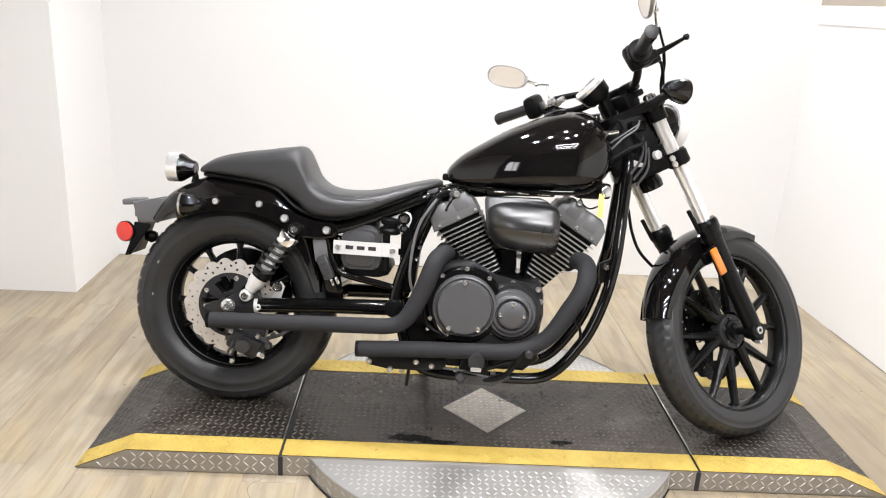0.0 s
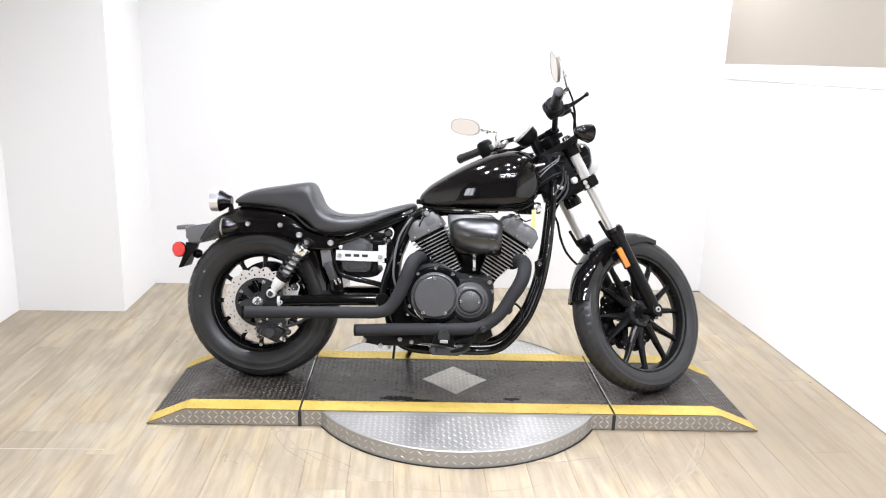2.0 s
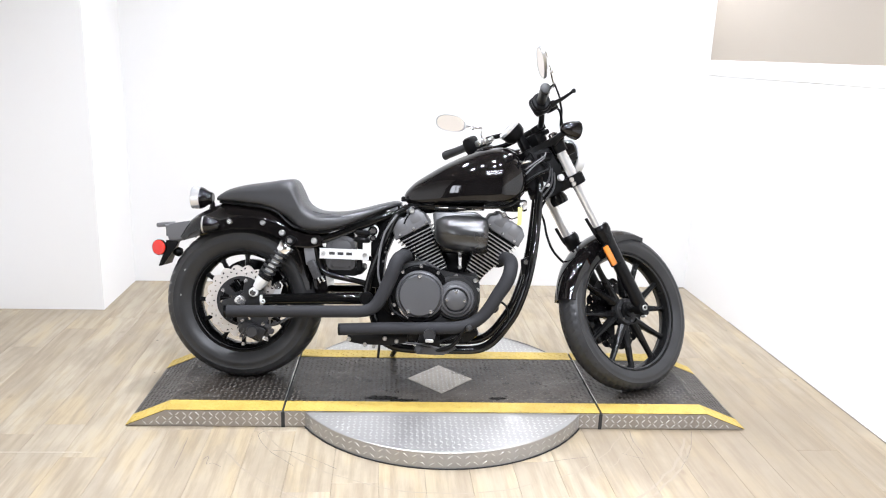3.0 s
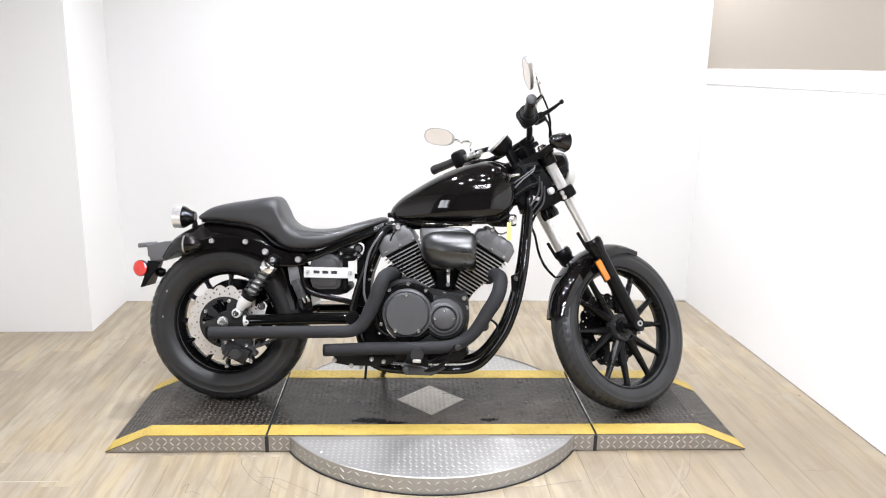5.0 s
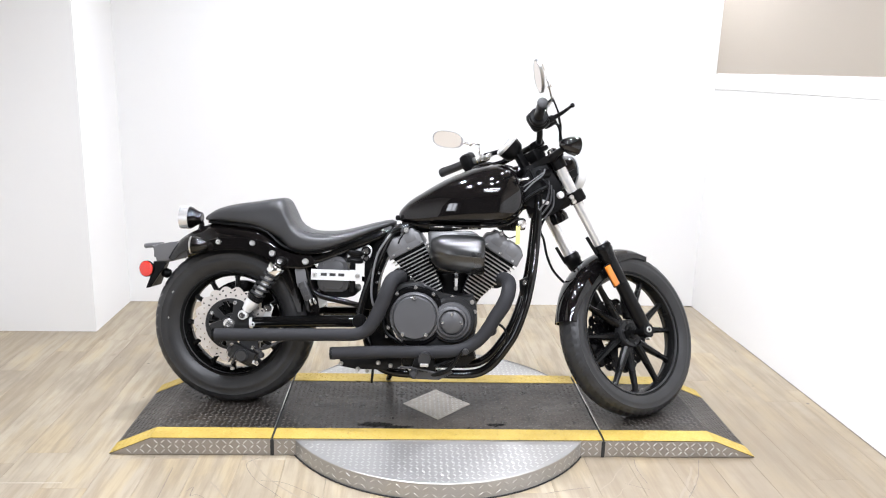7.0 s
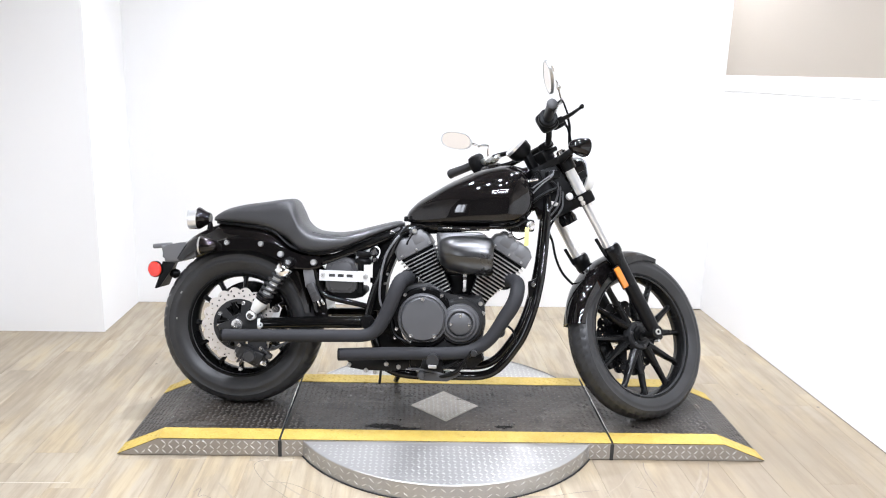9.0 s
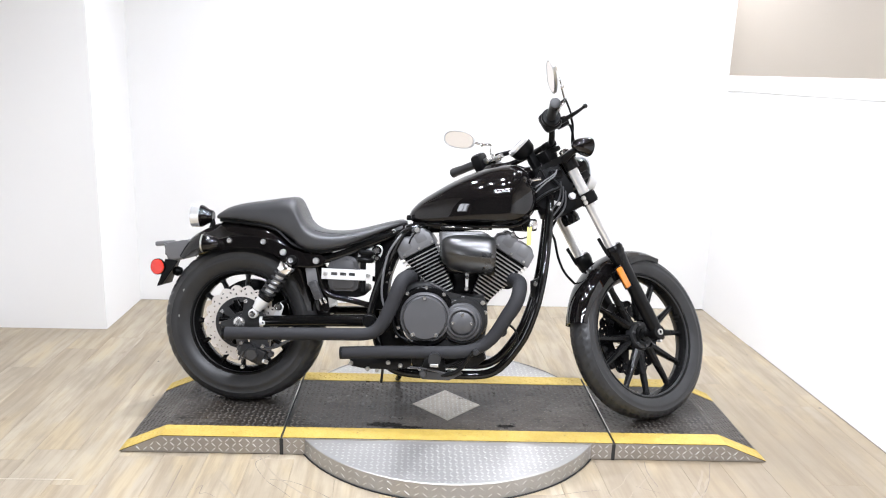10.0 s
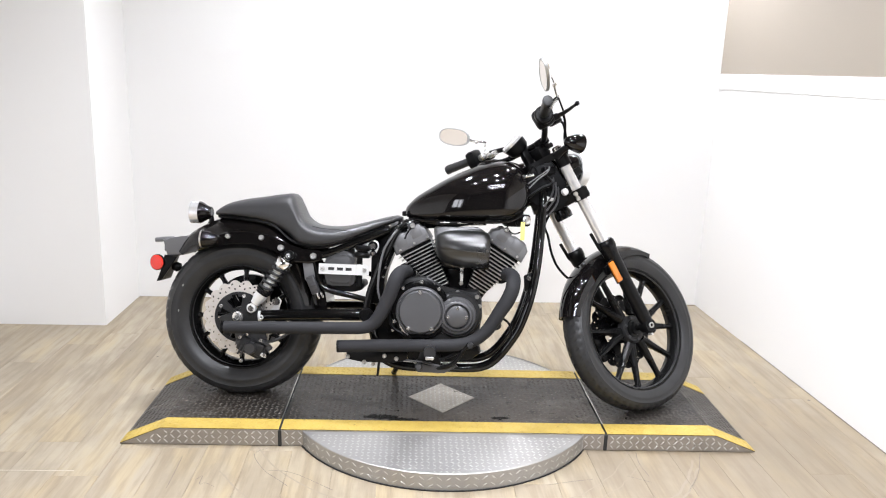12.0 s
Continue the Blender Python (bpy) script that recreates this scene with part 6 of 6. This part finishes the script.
# added filler, outlined to close pale gaps in the camera's view
part("steering_cover", plate(rounded([(1.083, 0.893), (1.096, 0.926), (1.178, 0.961), (1.231, 0.882), (1.255, 0.818), (1.22, 0.785), (1.161, 0.765), (1.128, 0.798), (1.089, 0.795)], 0.012, 3), -0.03, 0.03, 0.006), PLASTIC, bike, "black filler plate for the dark mass at the steering head")
for pts, r, mat in (([(1.071, -0.07, 0.797), (1.111, -0.075, 0.832), (1.146, -0.078, 0.856), (1.177, -0.075, 0.873), (1.158, -0.05, 0.898)], 0.0065, PLASTIC), ([(1.085, -0.05, 0.840), (1.091, -0.07, 0.849), (1.123, -0.07, 0.884), (1.158, -0.07, 0.913), (1.166, -0.06, 0.937)], 0.0026, HEAD),
                    ([(1.085, -0.05, 0.862), (1.095, -0.065, 0.873), (1.128, -0.065, 0.898), (1.163, -0.062, 0.925)], 0.0024, HEAD), ([(1.092, -0.04, 0.91), (1.106, -0.05, 0.934), (1.125, -0.05, 0.905)], 0.0036, PLASTIC)):
    part("head_cable", tube(pts, r, 8), mat, bike, "grey sheathed cable at the steering head")
part("cable_union", tube([(1.060, -0.065, 0.890), (1.073, -0.075, 0.893), (1.107, -0.072, 0.901)], 0.006, 10), CHROME, bike, "chrome cable union")
bolt("union_nut", (1.068, -0.078, 0.892), 0.010, bike, mat=CHROME)
part("horn_bracket", plate([(1.145, 0.832), (1.168, 0.822), (1.195, 0.815), (1.190, 0.805), (1.165, 0.805), (1.142, 0.822)], -0.05, -0.044, 0.002), ALLOY, bike, "bare metal bracket")
for k in range(3):
    front("bare_cable", tube([(-0.005, -0.065, 1.03 - k * 0.02), (-0.06, -0.085, 0.975 - k * 0.02), (-0.12, -0.08, 0.945 - k * 0.018)], 0.0034, 8), GREYPLASTIC, label="grey cable housing")
front("brake_hose", tube([(0.0, 0.06, 0.905), (-0.050, 0.07, 0.870), (-0.058, 0.073, 0.825), (-0.078, 0.075, 0.765), (-0.080, 0.08, 0.70), (-0.055, 0.085, 0.635), (-0.035, 0.09, 0.62), (-0.02, 0.09, 0.635)], 0.0048, 10), PLASTIC, label="black front brake hose")
front("horn", lathe([(0.0, -0.015), (0.034, -0.015), (0.036, 0.0), (0.030, 0.012), (0.0, 0.014)], (-0.02, -0.035, 0.955), (0.3, -1, 0), 28), SATIN, label="small black horn")
front("chrome_fitting", lathe([(0.0, 0.0), (0.006, 0.0), (0.006, 0.024), (0.0, 0.024)], (-0.035, -0.06, 1.005), (-0.9, -0.3, 0), 14), STEEL)
front("fork_bolt", lathe([(0.0, 0.0), (0.013, 0.0), (0.013, 0.012), (0.0, 0.014)], (-0.005, -0.075, 0.955), (0, -1, 0), 16), ALLOY)
lock = part("ignition_switch", lathe([(0.0, -0.03), (0.016, -0.03), (0.018, 0.0), (0.016, 0.012), (0.010, 0.014), (0.0, 0.014)], (1.086, -0.075, 0.728), (0.2, -1, 0.1), 20), STEEL, bike, "steel ignition switch with key")
part("switch_body", box((1.075, -0.045, 0.728), (0.055, 0.06, 0.045), 0.008), SATIN, lock)
part("key_tag", box((1.073, -0.097, 0.688), (0.0155, 0.002, 0.068), 0.0008), TAG, lock, "yellow paper key tag")
part("key_ring", tube([(1.082, -0.09, 0.738), (1.076, -0.10, 0.728), (1.073, -0.098, 0.718)], 0.0024, 6), STEEL, lock)
part("key_wire", tube([(1.016, -0.07, 0.716), (1.020, -0.08, 0.692), (1.042, -0.085, 0.676), (1.068, -0.08, 0.684)], 0.0024, 6), PLASTIC, lock)
part("cable_clip", box((1.06, -0.07, 0.745), (0.03, 0.03, 0.03), 0.006), SATIN, bike)

# ---- floor: oak planks, laid last ----
floor = tagged(part("floor", moved(box((-0.3, -1.85, -0.031), (4.4, 7.2, 0.05)), SKEW), JOINT, smooth=0), "light oak plank floor with grey wear marks", "floor", kind="structure")
PW = 0.152
rng = random.Random(4)
plank_meshes = {}


def plank_mesh(length, width):
    key = (round(length, 2), round(width, 3))
    if key not in plank_meshes:
        bm = box((0, 0, -0.003), (key[1] - 0.0005, key[0] - 0.0005, 0.006))
        es = [e for e in bm.edges if all(v.co.z > -0.001 for v in e.verts)]
        bmesh.ops.bevel(bm, geom=es, offset=0.0006, segments=1, affect="EDGES")
        me = bpy.data.meshes.new("plank")
        bm.to_mesh(me)
        bm.free()
        me.materials.append(PLANK)
        plank_meshes[key] = me
    return plank_meshes[key]


for i in range(int((RIGHT + 0.2 - LEFT) / PW) + 1):
    wide = min(PW, RIGHT + 0.2 - LEFT - i * PW)
    x = LEFT + i * PW + wide / 2
    y = NEAR - rng.uniform(0.0, 0.9)
    while y < BACK:
        ln = rng.choice((0.91, 1.22, 1.22))
        if y + ln > BACK:
            ln = round(BACK - y - 0.004, 2)
        if ln > 0.03:
            ob = new("plank", plank_mesh(ln, wide))
            ob.parent = floor
            ob.matrix_world = SKEW @ pose(x, y + ln / 2, 0)
        y += max(ln, 0.03)

# wear on the floor round the turntable
chalk = part("chalk_line", moved(box((-1.72, -0.475, 0.0006), (0.95, 0.0045, 0.0006)), pose(0, 0, 0, 0, 0, 0.6)), CHALK, floor, "faint white chalk line")


def scratch(pts, w):
    """A thin worn line on the floor."""
    P = spline([(x, y, 0.0008) for x, y in pts], 6)
    bm = bmesh.new()
    rows = []
    for i, p in enumerate(P):
        t = (P[min(i + 1, len(P) - 1)] - P[max(0, i - 1)]).normalized()
        n = Vector((-t.y, t.x, 0)) * w * rng.uniform(0.4, 1.0)
        rows.append((bm.verts.new(p + n), bm.verts.new(p - n)))
    for a, b in zip(rows, rows[1:]):
        bm.faces.new((a[0], b[0], b[1], a[1]))
    return bm


for r, a0, a1, w in ((0.735, 205, 292, 0.0035), (0.742, 300, 335, 0.003), (0.90, 212, 250, 0.004), (0.965, 296, 338, 0.006), (0.99, 298, 335, 0.005), (0.66, 35, 75, 0.002), (0.80, 306, 330, 0.0025)):
    n = 14
    pts = [((r + rng.uniform(-0.006, 0.006)) * math.cos(radians(a0 + (a1 - a0) * k / n)), (r + rng.uniform(-0.006, 0.006)) * math.sin(radians(a0 + (a1 - a0) * k / n))) for k in range(n + 1)]
    part("wear_arc", scratch(pts, w), SCUFF, floor, "grey scuffed arc")
for pts in ([(-0.631, -0.312), (-0.670, -0.363), (-0.616, -0.469), (-0.559, -0.529), (-0.518, -0.573)],
            [(-0.828, -0.539), (-0.811, -0.511), (-0.807, -0.562), (-0.788, -0.556), (-0.755, -0.579)],
            [(-0.914, -0.383), (-0.909, -0.486), (-0.905, -0.588)],
            [(-0.601, -0.469), (-0.514, -0.487), (-0.372, -0.591)],
            [(0.704, -0.309), (0.694, -0.382), (0.702, -0.478)],
            [(0.627, -0.478), (0.665, -0.500), (0.700, -0.518)],
            [(0.343, -0.542), (0.419, -0.521), (0.500, -0.504)],
            [(0.942, -0.312), (0.885, -0.452), (0.806, -0.579)]):
    part("floor_crack", scratch(pts, 0.0014), CRACK_SHADE, floor, "thin dark crack")

# dirt and chips along the side wall's foot
for x, y, r, mat in ((1.575, 1.16, 0.012, CHALK), (1.545, 0.80, 0.005, CRACK_SHADE), (1.44, 0.36, 0.006, CRACK_SHADE), (1.60, 0.18, 0.009, CRACK_SHADE), (1.52, 0.93, 0.004, CRACK_SHADE), (1.30, 0.30, 0.005, CRACK_SHADE), (1.36, 0.62, 0.004, CRACK_SHADE), (-1.30, 0.55, 0.006, CRACK_SHADE), (-1.45, 0.62, 0.004, CRACK_SHADE), (-1.20, 0.18, 0.005, CRACK_SHADE)):
    bm = bmesh.new()
    lo = [bm.verts.new((x + r * rng.uniform(0.5, 1.2) * math.cos(k * 1.0472), y + r * rng.uniform(0.5, 1.2) * math.sin(k * 1.0472), 0.0006)) for k in range(6)]
    tip = bm.verts.new((x, y, 0.0035))
    for k in range(6):
        bm.faces.new((lo[k], lo[(k + 1) % 6], tip))
    part("floor_chip", bm, mat, floor, "small chip of dirt")
# a thin dark strip painted in for the shadow and dirt line
foot_strip = moved(box((RIGHT - 0.0025, -0.6, 0.0012), (0.004, 3.0, 0.002)), SKEW)
part("wall_gap", moved(foot_strip, SPLAY), CRACK_SHADE, floor, "dark strip for the shadow and dirt line at the wall's foot")
